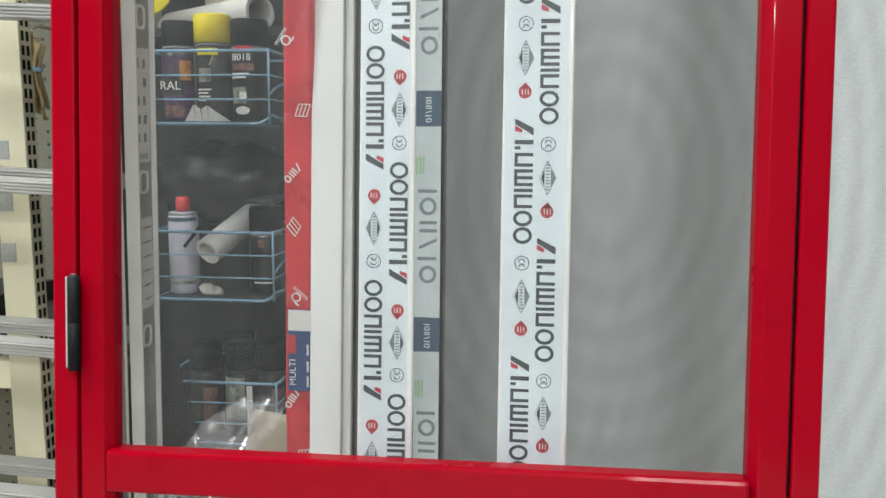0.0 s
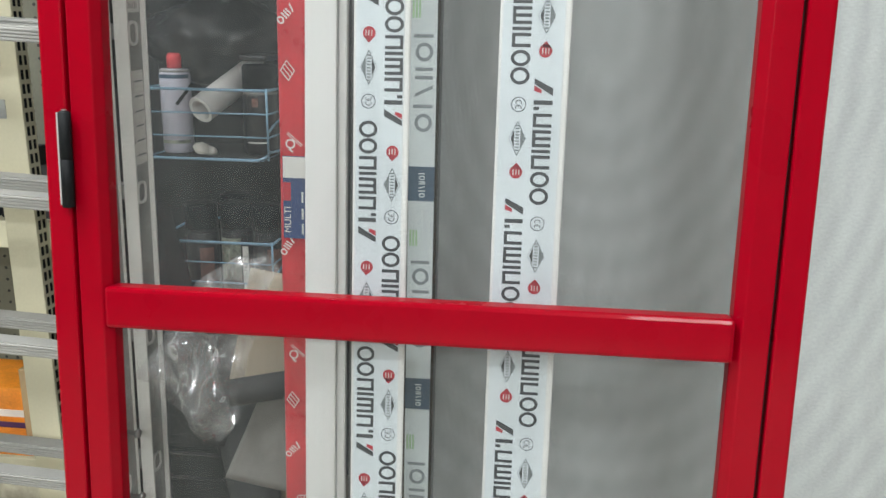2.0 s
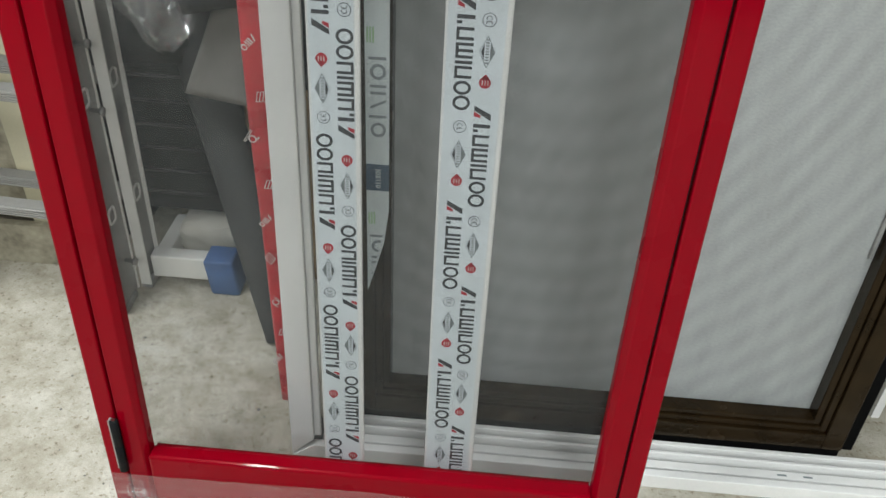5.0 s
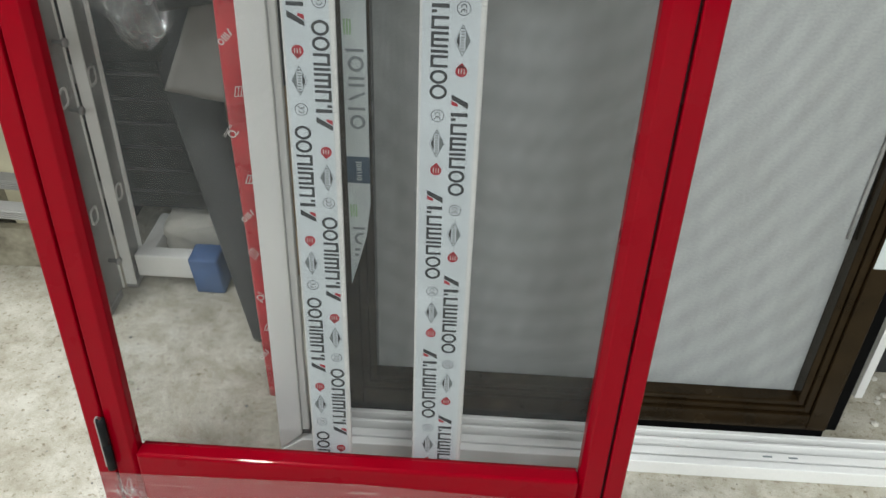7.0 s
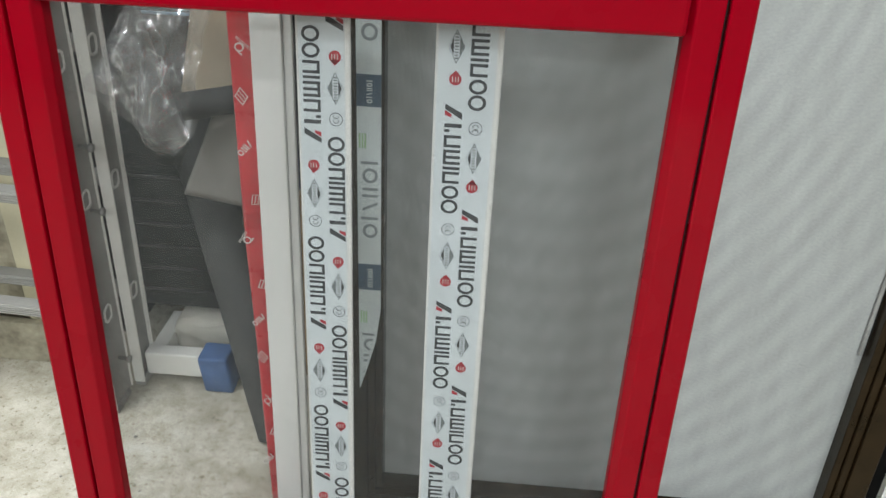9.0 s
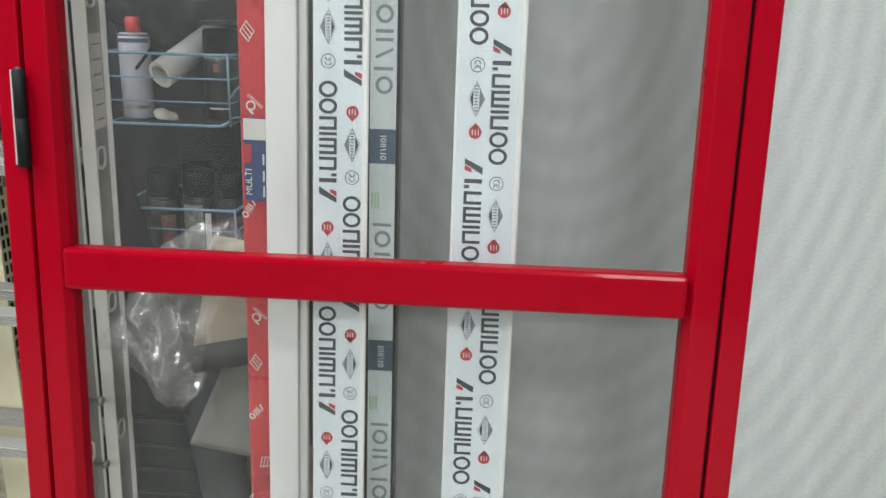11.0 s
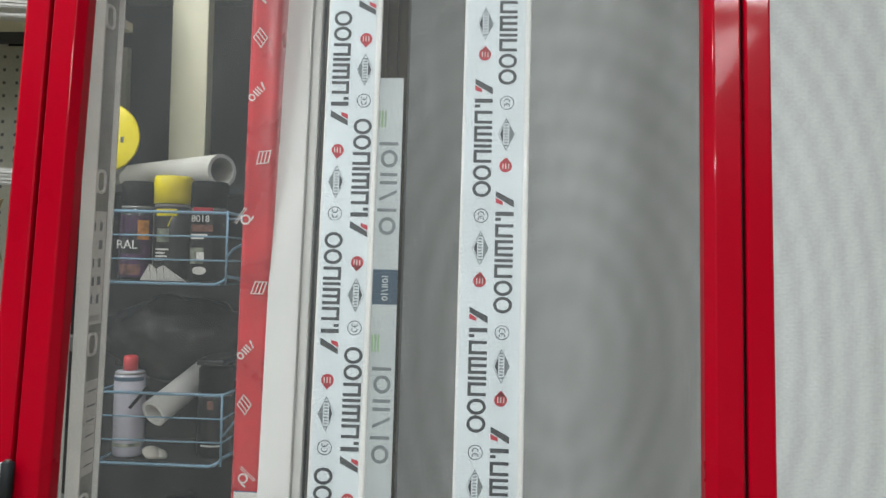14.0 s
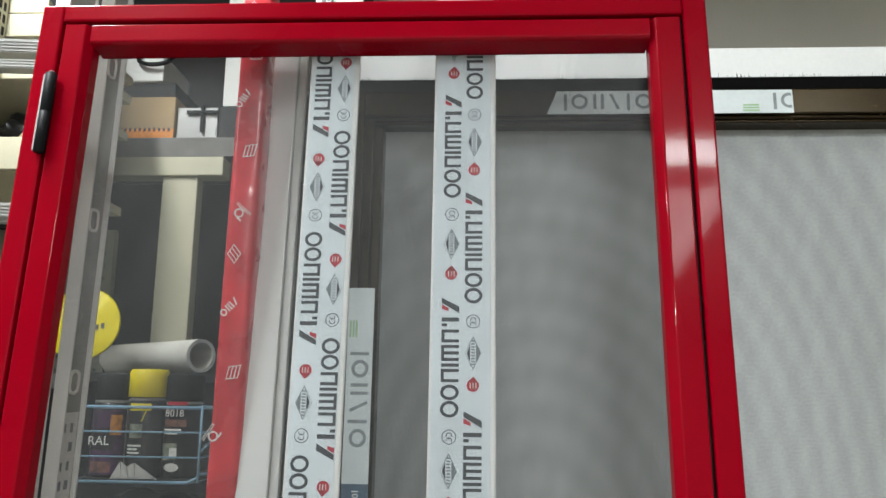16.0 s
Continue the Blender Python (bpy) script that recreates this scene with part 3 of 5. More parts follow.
def taped_bar(x0, x1, downward, columns, label):
    """A flat white bar; the tape's print runs in two columns, columns = (centre x, height of a word's first letter)."""
    bar = thing("white_profile_bar", label, "aluminium profile", DOOR, group="taped profile bars")
    part("bar", box(x0, x1, DY + 0.0411, DY + 0.0455, ZB, 1.99, 0.0012), WHITE, bar)
    part("edge_bead", box(x1 - 0.003, x1 + 0.004, DY + 0.0405, DY + 0.0458, ZB, 1.99, 0.002), WHITE, bar, "rounded white edge bead")
    tape = part("protective_tape", box(x0 + 0.003, x1 - 0.003, DY + 0.0405, DY + 0.0411, ZB + 0.004, 1.985, 0), TAPE, bar, "pale blue-grey protective tape with dark printed marks")
    tape.parent = bar
    ry = 90 if downward else -90
    for cx, zs in columns:
        k0 = math.ceil((ZB + 0.02 - zs) / PERIOD)
        k1 = math.floor((1.98 - zs) / PERIOD)
        for k in range(k0 - 1, k1 + 2):
            z = zs + k * PERIOD
            sg = -1 if downward else 1
            marks = [("printed_word", WORD, z, 0.132)]
            for name, me, off in (("red_badge", BADGE, -0.029), ("grey_lozenge", LOZENGE, -0.066), ("conformity_mark", CE, -0.103)):
                marks.append((name, me, z + sg * off, 0.015))
            for name, me, zz, ln in marks:
                if min(zz, zz + sg * ln) < ZB + 0.012 or max(zz, zz + sg * ln) > 1.978:
                    continue
                ob = part(name, me, None, tape)
                off = 0.01025 if me is WORD else 0.0
                ob.matrix_local = pose(cx + sg * off, DY + 0.0401, zz, 0, ry, 0)
    return bar


taped_bar(-0.074, -0.0145, False, ((-0.0565, 1.2195), (-0.0285, 1.090)), "narrow white aluminium bar with printed protective tape behind the door")
taped_bar(0.0865, 0.1595, True, ((0.1105, 1.277), (0.1370, 1.146)), "wide white aluminium bar with printed protective tape behind the door")

# ---- white sliding-window frame, leaning behind the door ----
LEANW = math.degrees(math.atan(0.0875))
WF = pose(0, 0.968, 0, -LEANW, 0, 0)
frame_w = thing("white_window_frame", "large white aluminium sliding-window frame leaning behind the red door", "window frame", WF)


def channel(w, d, grooves, depth=0.012):
    """Outline of a frame profile: w wide with grooves cut in its face, d deep; x across, y back."""
    pts = [(0, 0)]
    for g0, g1 in grooves:
        pts += [(g0, 0), (g0, depth), (g1, depth), (g1, 0)]
    return pts + [(w, 0), (w, d), (0, d)]


def lip(points, y0, y1):
    """A flat member with mitred ends, in the frame's plane, from y0 to y1."""
    bm = extrude_xy(points, y0, y1)
    for v in bm.verts:
        v.co = Vector((v.co.x, v.co.z, v.co.y))
    bmesh.ops.recalc_face_normals(bm, faces=bm.faces)
    bmesh.ops.bevel(bm, geom=bm.edges[:], offset=0.0016, segments=3, affect="EDGES", profile=0.5)
    return bm


FX0, FX1, FZ1, LIP = -0.154, 1.61, 2.06, 0.040
part("jamb", lip([(FX0, 0.0), (FX0 + LIP, LIP), (FX0 + LIP, FZ1), (FX0, FZ1)], 0.0, 0.014), WHITE, frame_w, "white mitred jamb lip")
part("jamb_back", box(FX0 + 0.004, FX0 + 0.030, 0.0145, 0.09, 0.004, FZ1, 0.001), WHITE, frame_w)
part("jamb_bead", box(FX0 + LIP + 0.0005, FX0 + LIP + 0.012, 0.006, 0.016, 0.045, 2.03, 0.002), WHITE, frame_w, "fine inner bead of the jamb")
part("jamb_groove", box(FX0 + LIP + 0.0125, -0.0855, 0.026, 0.085, 0.05, 2.03, 0.001), WHITE_SHADED, frame_w, "white track groove with its shade painted grey")
part("jamb_lip", box(-0.0855, -0.0800, 0.012, 0.085, 0.05, 2.03, 0.001), WHITE_SHADED, frame_w)
part("jamb", lip([(FX1 - LIP, LIP), (FX1, 0.0), (FX1, FZ1), (FX1 - LIP, FZ1)], 0.0, 0.014), WHITE, frame_w)
part("jamb_back", box(FX1 - 0.030, FX1 - 0.004, 0.0145, 0.09, 0.004, FZ1, 0.001), WHITE, frame_w)
part("head_rail", box(FX0 + LIP, FX1 - LIP, 0.046, 0.10, 1.972, 2.034, 0.002), WHITE, frame_w, "white head rail")
sill = bmesh.new()
for y0, y1, z1 in ((0.025, 0.043, 0.022), (0.055, 0.061, 0.028), (0.068, 0.071, 0.016), (0.078, 0.088, 0.026)):
    box(FX0 + 0.050, FX1 - 0.050, y0, y1, 0.008, z1, 0.0015, bm=sill)
part("sill_lip", lip([(FX0 + 0.001, 0.0), (FX1 - 0.001, 0.0), (FX1 - LIP - 0.001, LIP * 0.72), (FX0 + LIP + 0.001, LIP * 0.72)], -0.002, 0.0145), WHITE, frame_w, "white mitred sill lip")
part("track_floor", box(FX0 + 0.031, FX1 - 0.031, 0.015, 0.088, 0.002, 0.0085, 0.001), WHITE_SHADED, frame_w, "white floor between the tracks, its shade painted dull grey")
part("bottom_track", sill, WHITE, frame_w, "white double bottom track")
for x in (0.70, 0.745):
    part("drain_slot", box(x, x + 0.016, 0.031, 0.035, 0.0218, 0.0224, 0.0002), INK_GREY, frame_w, "small dark drain slot")

# ---- brown sliding screen behind it ----
BF = pose(0, 1.062, 0, -math.degrees(math.atan(0.048)), 0, 0)
brown = thing("brown_sliding_screen", "dark brown aluminium sliding insect screen with black brush seals", "window screen", BF)
BX0, BX1, BZ0, BZ1 = -0.055, 0.826, 0.026, 1.947
FACE, INNER = 0.036, 0.062


def brown_member(name, x0, x1, z0, z1, vertical, sgn):
    """A screen member: a flat outer face and two stepped beads towards the mesh, each a part."""
    if vertical:
        w = (x1 - x0 - FACE) / 2
        xa = x0 if sgn > 0 else x1 - FACE
        ob = part(name, box(xa, xa + FACE, 0, 0.044, z0, z1, 0.0015), BROWN, brown)
        for k, y in ((1, 0.006), (2, 0.011)):
            a = xa + FACE + (k - 1) * w if sgn > 0 else xa - k * w
            part("bead", box(a, a + w, y, 0.042, z0 + FACE + (k - 1) * w, z1 - FACE - (k - 1) * w, 0.002), BROWN, ob)
    else:
        w = (z1 - z0 - FACE) / 2
        za = z0 if sgn > 0 else z1 - FACE
        ob = part(name, box(x0, x1, 0.0006, 0.0435, za, za + FACE, 0.0015), BROWN, brown)
        for k, y in ((1, 0.0065), (2, 0.0115)):
            a = za + FACE + (k - 1) * w if sgn > 0 else za - k * w
            part("bead", box(x0 + (k - 1) * 0.013, x1 - (k - 1) * 0.013, y, 0.0415, a, a + w, 0.002), BROWN, ob)
    return ob


brown_member("screen_stile", BX0, BX0 + INNER, BZ0, BZ1, True, 1)
brown_member("screen_stile", BX1 - INNER, BX1, BZ0, BZ1, True, -1)
brown_member("screen_rail", BX0 + FACE, BX1 - FACE, BZ0, BZ0 + 0.060, False, 1)
brown_member("screen_rail", BX0 + FACE, BX1 - FACE, BZ1 - 0.045, BZ1, False, -1)
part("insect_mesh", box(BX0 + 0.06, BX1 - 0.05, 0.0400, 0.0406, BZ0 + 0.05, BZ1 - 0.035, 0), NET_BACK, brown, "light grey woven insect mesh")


def brush(x0, x1, z0, z1, along, out):
    """A pile strip: a dense dark base and many short bristles of uneven length."""
    rng = random.Random(5)
    bm = bmesh.new()
    length = (x1 - x0) if along == "x" else (z1 - z0)
    n = int(length / 0.0013)
    base = 0.020
    if along == "x":
        box(x0, x1, 0.004, 0.022, min(z0, z0 + out * base), max(z0, z0 + out * base), 0.001, bm=bm)
    else:
        box(min(x0, x0 + out * base), max(x0, x0 + out * base), 0.004, 0.022, z0, z1, 0.001, bm=bm)
    for k in range(n):
        s = (k + rng.random()) * length / n
        h = base + 0.002 + 0.009 * abs(noise.noise(Vector((s * 40, 2, 0)))) + rng.uniform(0.0, 0.005)
        y = rng.uniform(0.006, 0.02)
        w = 0.0013
        if along == "x":
            pts = [(x0 + s - w, y, z0 + out * 0.004), (x0 + s + w, y, z0 + out * 0.004), (x0 + s + rng.uniform(-0.002, 0.002), y, z0 + out * h)]
        else:
            pts = [(x0 + out * 0.004, y, z0 + s - w), (x0 + out * 0.004, y, z0 + s + w), (x0 + out * h, y, z0 + s + rng.uniform(-0.002, 0.002))]
        bm.faces.new([bm.verts.new(p) for p in pts])
    return bm


part("brush_seal", brush(BX0, BX1, BZ1, 0, "x", 1), BRUSH, brown, "black brush pile seal")
part("brush_seal", brush(BX1, 0, BZ0, BZ1, "z", 1), BRUSH, brown)
part("brush_seal", brush(BX0, BX1, BZ0, 0, "x", -1), BRUSH, brown)
part("spline", wire([(BX1 - 0.069, 0.036, 0.42), (BX1 - 0.066, 0.035, 0.75), (BX1 - 0.068, 0.036, 1.2)], 0.003, 6), ALU_DULL, brown, "loose grey mesh spline")


def sticker_word(length, h):
    """Grey plain strokes and rings of a large printed mark, running along u."""
    bm = bmesh.new()
    s = h * 0.19
    k = length / 6.0
    flat_ring(bm, 0.55 * k, h / 2, 0.5 * k, h / 2, s)
    rect(bm, 1.35 * k, 1.35 * k + s, 0, h * 1.1)
    flat(bm, [(1.95 * k, h), (1.95 * k + s, h), (2.5 * k + s / 2, 0), (2.5 * k - s / 2, 0)])
    rect(bm, 2.9 * k, 2.9 * k + s, 0, h)
    rect(bm, 3.35 * k, 3.35 * k + s, 0, h)
    flat_ring(bm, 4.35 * k, h / 2, 0.5 * k, h / 2, s)
    rect(bm, 5.1 * k, 5.1 * k + s, 0, h * 1.1)
    return finish("grey_print", bm, [INK_GREY])


SWORD, SWORD_S = sticker_word(0.139, 0.0225), sticker_word(0.036, 0.008)
SWORD_S.materials.clear()
SWORD_S.materials.append(STICKER)


def trimmed(me, u0, lo, hi, torn, w):
    """A copy of a print that starts at u0, cut off where its strip ends or is torn."""
    bm = bmesh.new()
    bm.from_mesh(me)
    cuts = [((hi - u0, 0, 0), (1, 0, 0)), ((lo - u0, 0, 0), (-1, 0, 0))]
    if torn:
        cuts.append(((torn - u0, 0, -0.0045), (-w, 0, -torn)))
    for at, out in cuts:
        bmesh.ops.bisect_plane(bm, geom=bm.verts[:] + bm.edges[:] + bm.faces[:], plane_co=at, plane_no=Vector(out).normalized(), clear_outer=True)
    cut = bpy.data.meshes.new(me.name)
    bm.to_mesh(cut)
    bm.free()
    for m in me.materials:
        cut.materials.append(m)
    return cut


def sticker(name, m, length, blocks, words, w=0.034, torn=0.0, torn_end=0.0):
    """A printed strip in its own plane: u along x from 0, v from 0 to w."""
    strip = extrude_xy([(0.004, w), (0.3 * torn, 0.62 * w), (0.62 * torn, 0.22 * w), (torn, 0.0), (length - torn_end, 0.0), (length, w)] if torn else [(0, w), (0, 0), (length - torn_end, 0), (length, w)], -0.0009, -0.0003)
    for v in strip.verts:
        v.co = Vector((v.co.x, v.co.z, v.co.y))
    st = part(name, strip, STICKER, brown, "pale grey sticker strip with slate-blue blocks and grey print")
    st.matrix_local = m
    for u in blocks:
        part("blue_block", box(u, u + 0.045, -0.0012, -0.0009, 0.0, w, 0), INK_BLUE, st)
        part("pale_print", SWORD_S, None, st).matrix_local = pose(u + 0.0045, -0.0014, 0.012)
    for u in words:
        whole = u > (torn or 0.0) and u + 0.17 < length
        part("grey_print", SWORD if whole else trimmed(SWORD, u, 0.002, length - 0.002, torn, w), None, st).matrix_local = pose(u, -0.0011, 0.0045)
        if u + 0.17 < length:
            g = bmesh.new()
            for j in range(3):
                rect(g, u + 0.142, u + 0.164, w - 0.013 + 0.004 * j, w - 0.0105 + 0.004 * j)
            part("green_print", finish("green_print", g, [INK_GREEN]), None, st).matrix_local = pose(0, -0.0011, 0)
    return st


# upward strip on the left stile, torn off at a slant at its foot: u runs up
sticker("sticker", pose(0.004, 0, 0.30, 0, -90, 0), 1.364, (0.195, 0.486, 0.777, 1.068), (-0.0075, 0.2835, 0.5745, 0.8655, 1.1565), torn=0.16)
sticker("sticker", pose(0.572, 0, BZ1 - 0.036, 0, 0, 0) @ pose(0, 0, 0.034, 0, 180, 0), 0.336, (0.108,), (-0.096, 0.190), torn_end=0.014)
sticker("sticker", pose(BX1 - 0.034, 0, 1.25, 0, 90, 0), 0.86, (0.03, 0.36), (0.11, 0.44, 0.66), 0.034)

# ---- red wrapped package standing beside the white frame ----
pack = thing("red_wrapped_package", "tall narrow package in red plastic wrap with white print", "package", pose(-0.193, 1.112, 0, 0.1, 0.9, 0))
pb = bmesh.new()
NZ = 90
ring0 = None
for j in range(NZ + 1):
    z = 2.35 * j / NZ
    w = 0.0198 - 0.009 * max(0.0, 1 - z / 0.55) + 0.0012 * noise.noise(Vector((0, 1, z * 4)))
    pts = []
    for k in range(16):
        a = 2 * math.pi * k / 16 + math.pi / 16
        c, s_ = math.cos(a), math.sin(a)
        px = w * (abs(c) ** 0.35) * (1 if c > 0 else -1)
        py = 0.022 * (abs(s_) ** 0.35) * (1 if s_ > 0 else -1)
        n_ = 0.0016 * noise.noise(Vector((px * 60, py * 60, z * 22)))
        pts.append(pb.verts.new((px * (1 + n_ * 20), py + n_, z)))
    if ring0:
        for k in range(16):
            pb.faces.new((ring0[k], ring0[(k + 1) % 16], pts[(k + 1) % 16], pts[k]))
    else:
        pb.faces.new(pts[::-1])
    ring0 = pts
pb.faces.new(ring0)
part("wrap", pb, WRAP_RED, pack, "creased red plastic wrap", True)


def pack_mark(kind):
    bm = bmesh.new()
    if kind == 0:
        flat_ring(bm, 0.0055, 0.00625, 0.0055, 0.00625, 0.0026, 0, 14)
        for u in (0.013, 0.0175, 0.022):
            rect(bm, u, u + 0.0026, 0, 0.0125)
        flat(bm, [(0.0265, 0), (0.0295, 0), (0.0345, 0.0125), (0.0315, 0.0125)])
    elif kind == 1:
        for u in (0, 0.006, 0.012, 0.018):
            flat(bm, [(u, 0), (u + 0.0018, 0), (u + 0.0085, 0.020), (u + 0.0067, 0.020)])
        flat(bm, [(0, 0), (0.0195, 0), (0.020, 0.0016), (0, 0.0016)])
        flat(bm, [(0.0067, 0.0185), (0.0262, 0.0185), (0.0265, 0.020), (0.0067, 0.020)])
    else:
        flat_ring(bm, 0.008, 0.008, 0.008, 0.008, 0.0026, 0, 16)
        rect(bm, 0.011, 0.0195, -0.001, 0.002)
        for v in (0.016, 0.019):
            rect(bm, -0.006, 0.024, v, v + 0.0012)
    return finish("white_print", bm, [INK_WHITE])


PM = [pack_mark(0), pack_mark(1), pack_mark(2)]
rng = random.Random(11)
z, k = 0.10, 0
while z < 2.28:
    ob = part("white_print", PM[(0, 1, 2, 1)[k % 4]], None, pack)
    ob.matrix_local = pose(-0.011 + 0.008 * (k % 2), -0.0262, z, 0, (-48, 0, 40, -8)[k % 4] if k % 3 else -58, 0) @ Matrix.Diagonal((0.8, 1, 0.8, 1))
    z += 0.066 + 0.018 * rng.random()
    k += 1
lab = part("label", box(-0.0125, 0.0185, -0.0276, -0.0266, 1.026, 1.134, 0.0002), BLUE_PANEL, pack, "blue and white product label with a red band")
part("white_field", box(-0.012, 0.018, -0.0281, -0.0276, 1.106, 1.133, 0), PAPER, lab)
part("red_band", box(-0.012, -0.002, -0.0281, -0.0276, 1.076, 1.100, 0), INK_RED, lab)
for v in (1.032, 1.052, 1.074):
    part("pale_print", box(0.012, 0.0145, -0.0281, -0.0276, v, v + 0.014, 0), STICKER, lab)
lettering("label_word", "MULTI", 0.0125, PAPER, lab, pose(-0.006, -0.0284, 1.051, 0, -90, 0))

# ---- aluminium extension ladder ----
ladder = thing("extension_ladder", "aluminium extension ladder with two nested sections, standing upright", "ladder", pose(-0.556, 1.366, 0, 2.4, 2.6, 0))


def rounded_loop(cx, cz, w, h, r, n=5):
    pts = []
    for sx, sz, a0 in ((1, 1, 0), (-1, 1, 90), (-1, -1, 180), (1, -1, 270)):
        for k in range(n + 1):
            a = math.radians(a0 + 90 * k / n)
            pts.append((cx + sx * (w / 2 - r) + r * math.cos(a), cz + sz * (h / 2 - r) + r * math.sin(a)))
    return pts


def ladder_section(dx, dy, top, z_first, bottom, deep=0.064, inset=0.009):
    """Right and left channel stiles and the rungs between them; the webs face outwards."""
    rungs = []
    z = z_first
    while z < top - 0.08:
        rungs.append(z)
        z += 0.2585
    for side in (1, -1):
        x = dx if side > 0 else dx - 0.42
        st = part("stile", extrude_xy([(x - side * 0.022, dy), (x + side * 0.0, dy), (x, dy + 0.0035), (x - side * inset, dy + 0.0042), (x - side * inset, dy + deep - 0.0042), (x, dy + deep - 0.0035), (x, dy + deep), (x - side * 0.022, dy + deep)], bottom, top), ALU_PALE, ladder, "aluminium channel stile")
        wx = x - side * (inset - 0.0005)
        part("web", box(min(wx, wx + side * 0.0006), max(wx, wx + side * 0.0006), dy + 0.0045, dy + deep - 0.0045, bottom + 0.002, top - 0.002, 0), ALU_DULL, st, "aluminium web, painted darker for its shaded side")
        for zr in rungs:
            lp = [(wx + side * 0.0012, yy, zz) for yy, zz in rounded_loop(dy + 0.47 * deep, zr, 0.026, 0.034, 0.010)]
            part("rung_end", wire(lp, 0.0027, 6, closed=True), ALU_PALE, st, "bright swaged rung end", True)
        part("foot", box(x - side * 0.022 - 0.001, x - side * 0.022 + 0.023 if side > 0 else x - side * 0.022 + 0.001, dy + 0.002, dy + 0.066, bottom - 0.012, bottom + 0.006, 0.002) if side > 0 else box(x - 0.001, x + 0.023, dy + 0.002, dy + 0.066, bottom - 0.012, bottom + 0.006, 0.002), ALU_DULL, st)
    for zr in rungs:
        prof = [(0.0, -0.0112), (0.028, -0.0112), (0.028, 0.0112), (0.0, 0.0112)]
        for k in range(4):
            zz = 0.0088 - 0.0050 * k
            prof += [(0.0, zz), (-0.0018, zz - 0.0006), (-0.0018, zz - 0.0028), (0.0, zz - 0.0034)]
        bm = bmesh.new()
        ends = [[bm.verts.new((x, dy + 0.017 + py, zr + pz)) for py, pz in prof] for x in (dx - 0.40, dx - 0.020)]
        for k in range(len(prof)):
            bm.faces.new((ends[0][k], ends[0][(k + 1) % len(prof)], ends[1][(k + 1) % len(prof)], ends[1][k]))
        part("rung", bm, ALU, ladder, "ribbed aluminium rung")
    return rungs


ladder_section(0.0, 0.0, 2.60, 0.2465, 0.02)
ladder_section(-0.026, -0.084, 2.30, 0.2405, 0.012, 0.082, 0.004)
for zb in (0.115, 0.47, 0.60):
    bolt = turned([(0.004, 0), (0.004, 0.02), (0.008, 0.02), (0.008, 0.027)], 10)
    bmesh.ops.rotate(bolt, verts=bolt.verts, matrix=Matrix.Rotation(math.pi / 2, 3, "Y"))
    ob = part("bolt", bolt, ALU, ladder, "short fixing bolt", True)
    ob.matrix_local = pose(-0.031, -0.034, zb)
lab1 = part("safety_label", box(-0.0078, -0.0072, 0.008, 0.056, 1.312, 1.492, 0), PAPER, ladder, "white safety label with small black pictograms")
for r in range(5):
    for c_ in range(2):
        if (r, c_) == (3, 0):
            continue
        part("pictogram", box(-0.0072, -0.0069, 0.014 + 0.021 * c_, 0.022 + 0.021 * c_ + 0.003 * (r % 2), 1.345 + 0.029 * r, 1.359 + 0.029 * r, 0), INK_GREY, lab1)
lettering("standard_mark", "EN131", 0.0125, INK, lab1, pose(-0.0067, 0.032, 1.322, 0, 0, 90))
lab2 = part("safety_label", box(-0.0078, -0.0072, 0.008, 0.056, 1.070, 1.222, 0), PAPER, ladder)
for r in range(6):
    part("pictogram", box(-0.0072, -0.0069, 0.013, 0.018, 1.08 + 0.024 * r, 1.092 + 0.024 * r, 0), INK, lab2)
    part("printed_line", box(-0.0072, -0.0069, 0.026, 0.052, 1.084 + 0.024 * r, 1.0865 + 0.024 * r, 0), INK_GREY, lab2)
part("scratch", wire([(-0.0072, 0.004, 0.96), (-0.0065, 0.006, 0.91), (-0.007, 0.003, 0.86)], 0.0016, 5), ALU, ladder)

stab = thing("ladder_stabiliser_bar", "pale aluminium stabiliser bar with a blue rubber foot", "ladder foot", pose(0, 0, 0))
part("bar", box(-0.556, -0.410, 1.385, 1.42, 0.028, 0.085, 0.004), ALU_PALE, stab)
part("bracket", box(-0.552, -0.520, 1.4205, 1.55, 0.030, 0.082, 0.003), ALU_PALE, stab)
capb = box(-0.434, -0.370, 1.368, 1.430, 0.0, 0.094, 0.006)
for v in capb.verts:
    if v.co.z < 0.03:
        v.co.x += 0.006
        v.co.y += 0.004
part("rubber_foot", capb, BLUE_CAP, stab, "scuffed blue rubber foot", True)
rub = box(-0.52, -0.365, 1.46, 1.68, 0.0, 0.112, 0.016)
bmesh.ops.subdivide_edges(rub, edges=rub.edges[:], cuts=7, use_grid_fill=True)
for v in rub.verts:
    v.co += Vector((0.006, 0.006, 0.010 if v.co.z > 0.02 else 0)) * (noise.noise(v.co * 30) + 0.7 * noise.noise(v.co * 75))
tagged(part("plaster_block", rub, RUBBLE, None, "", True), "rough pale plaster block on the floor", "block")

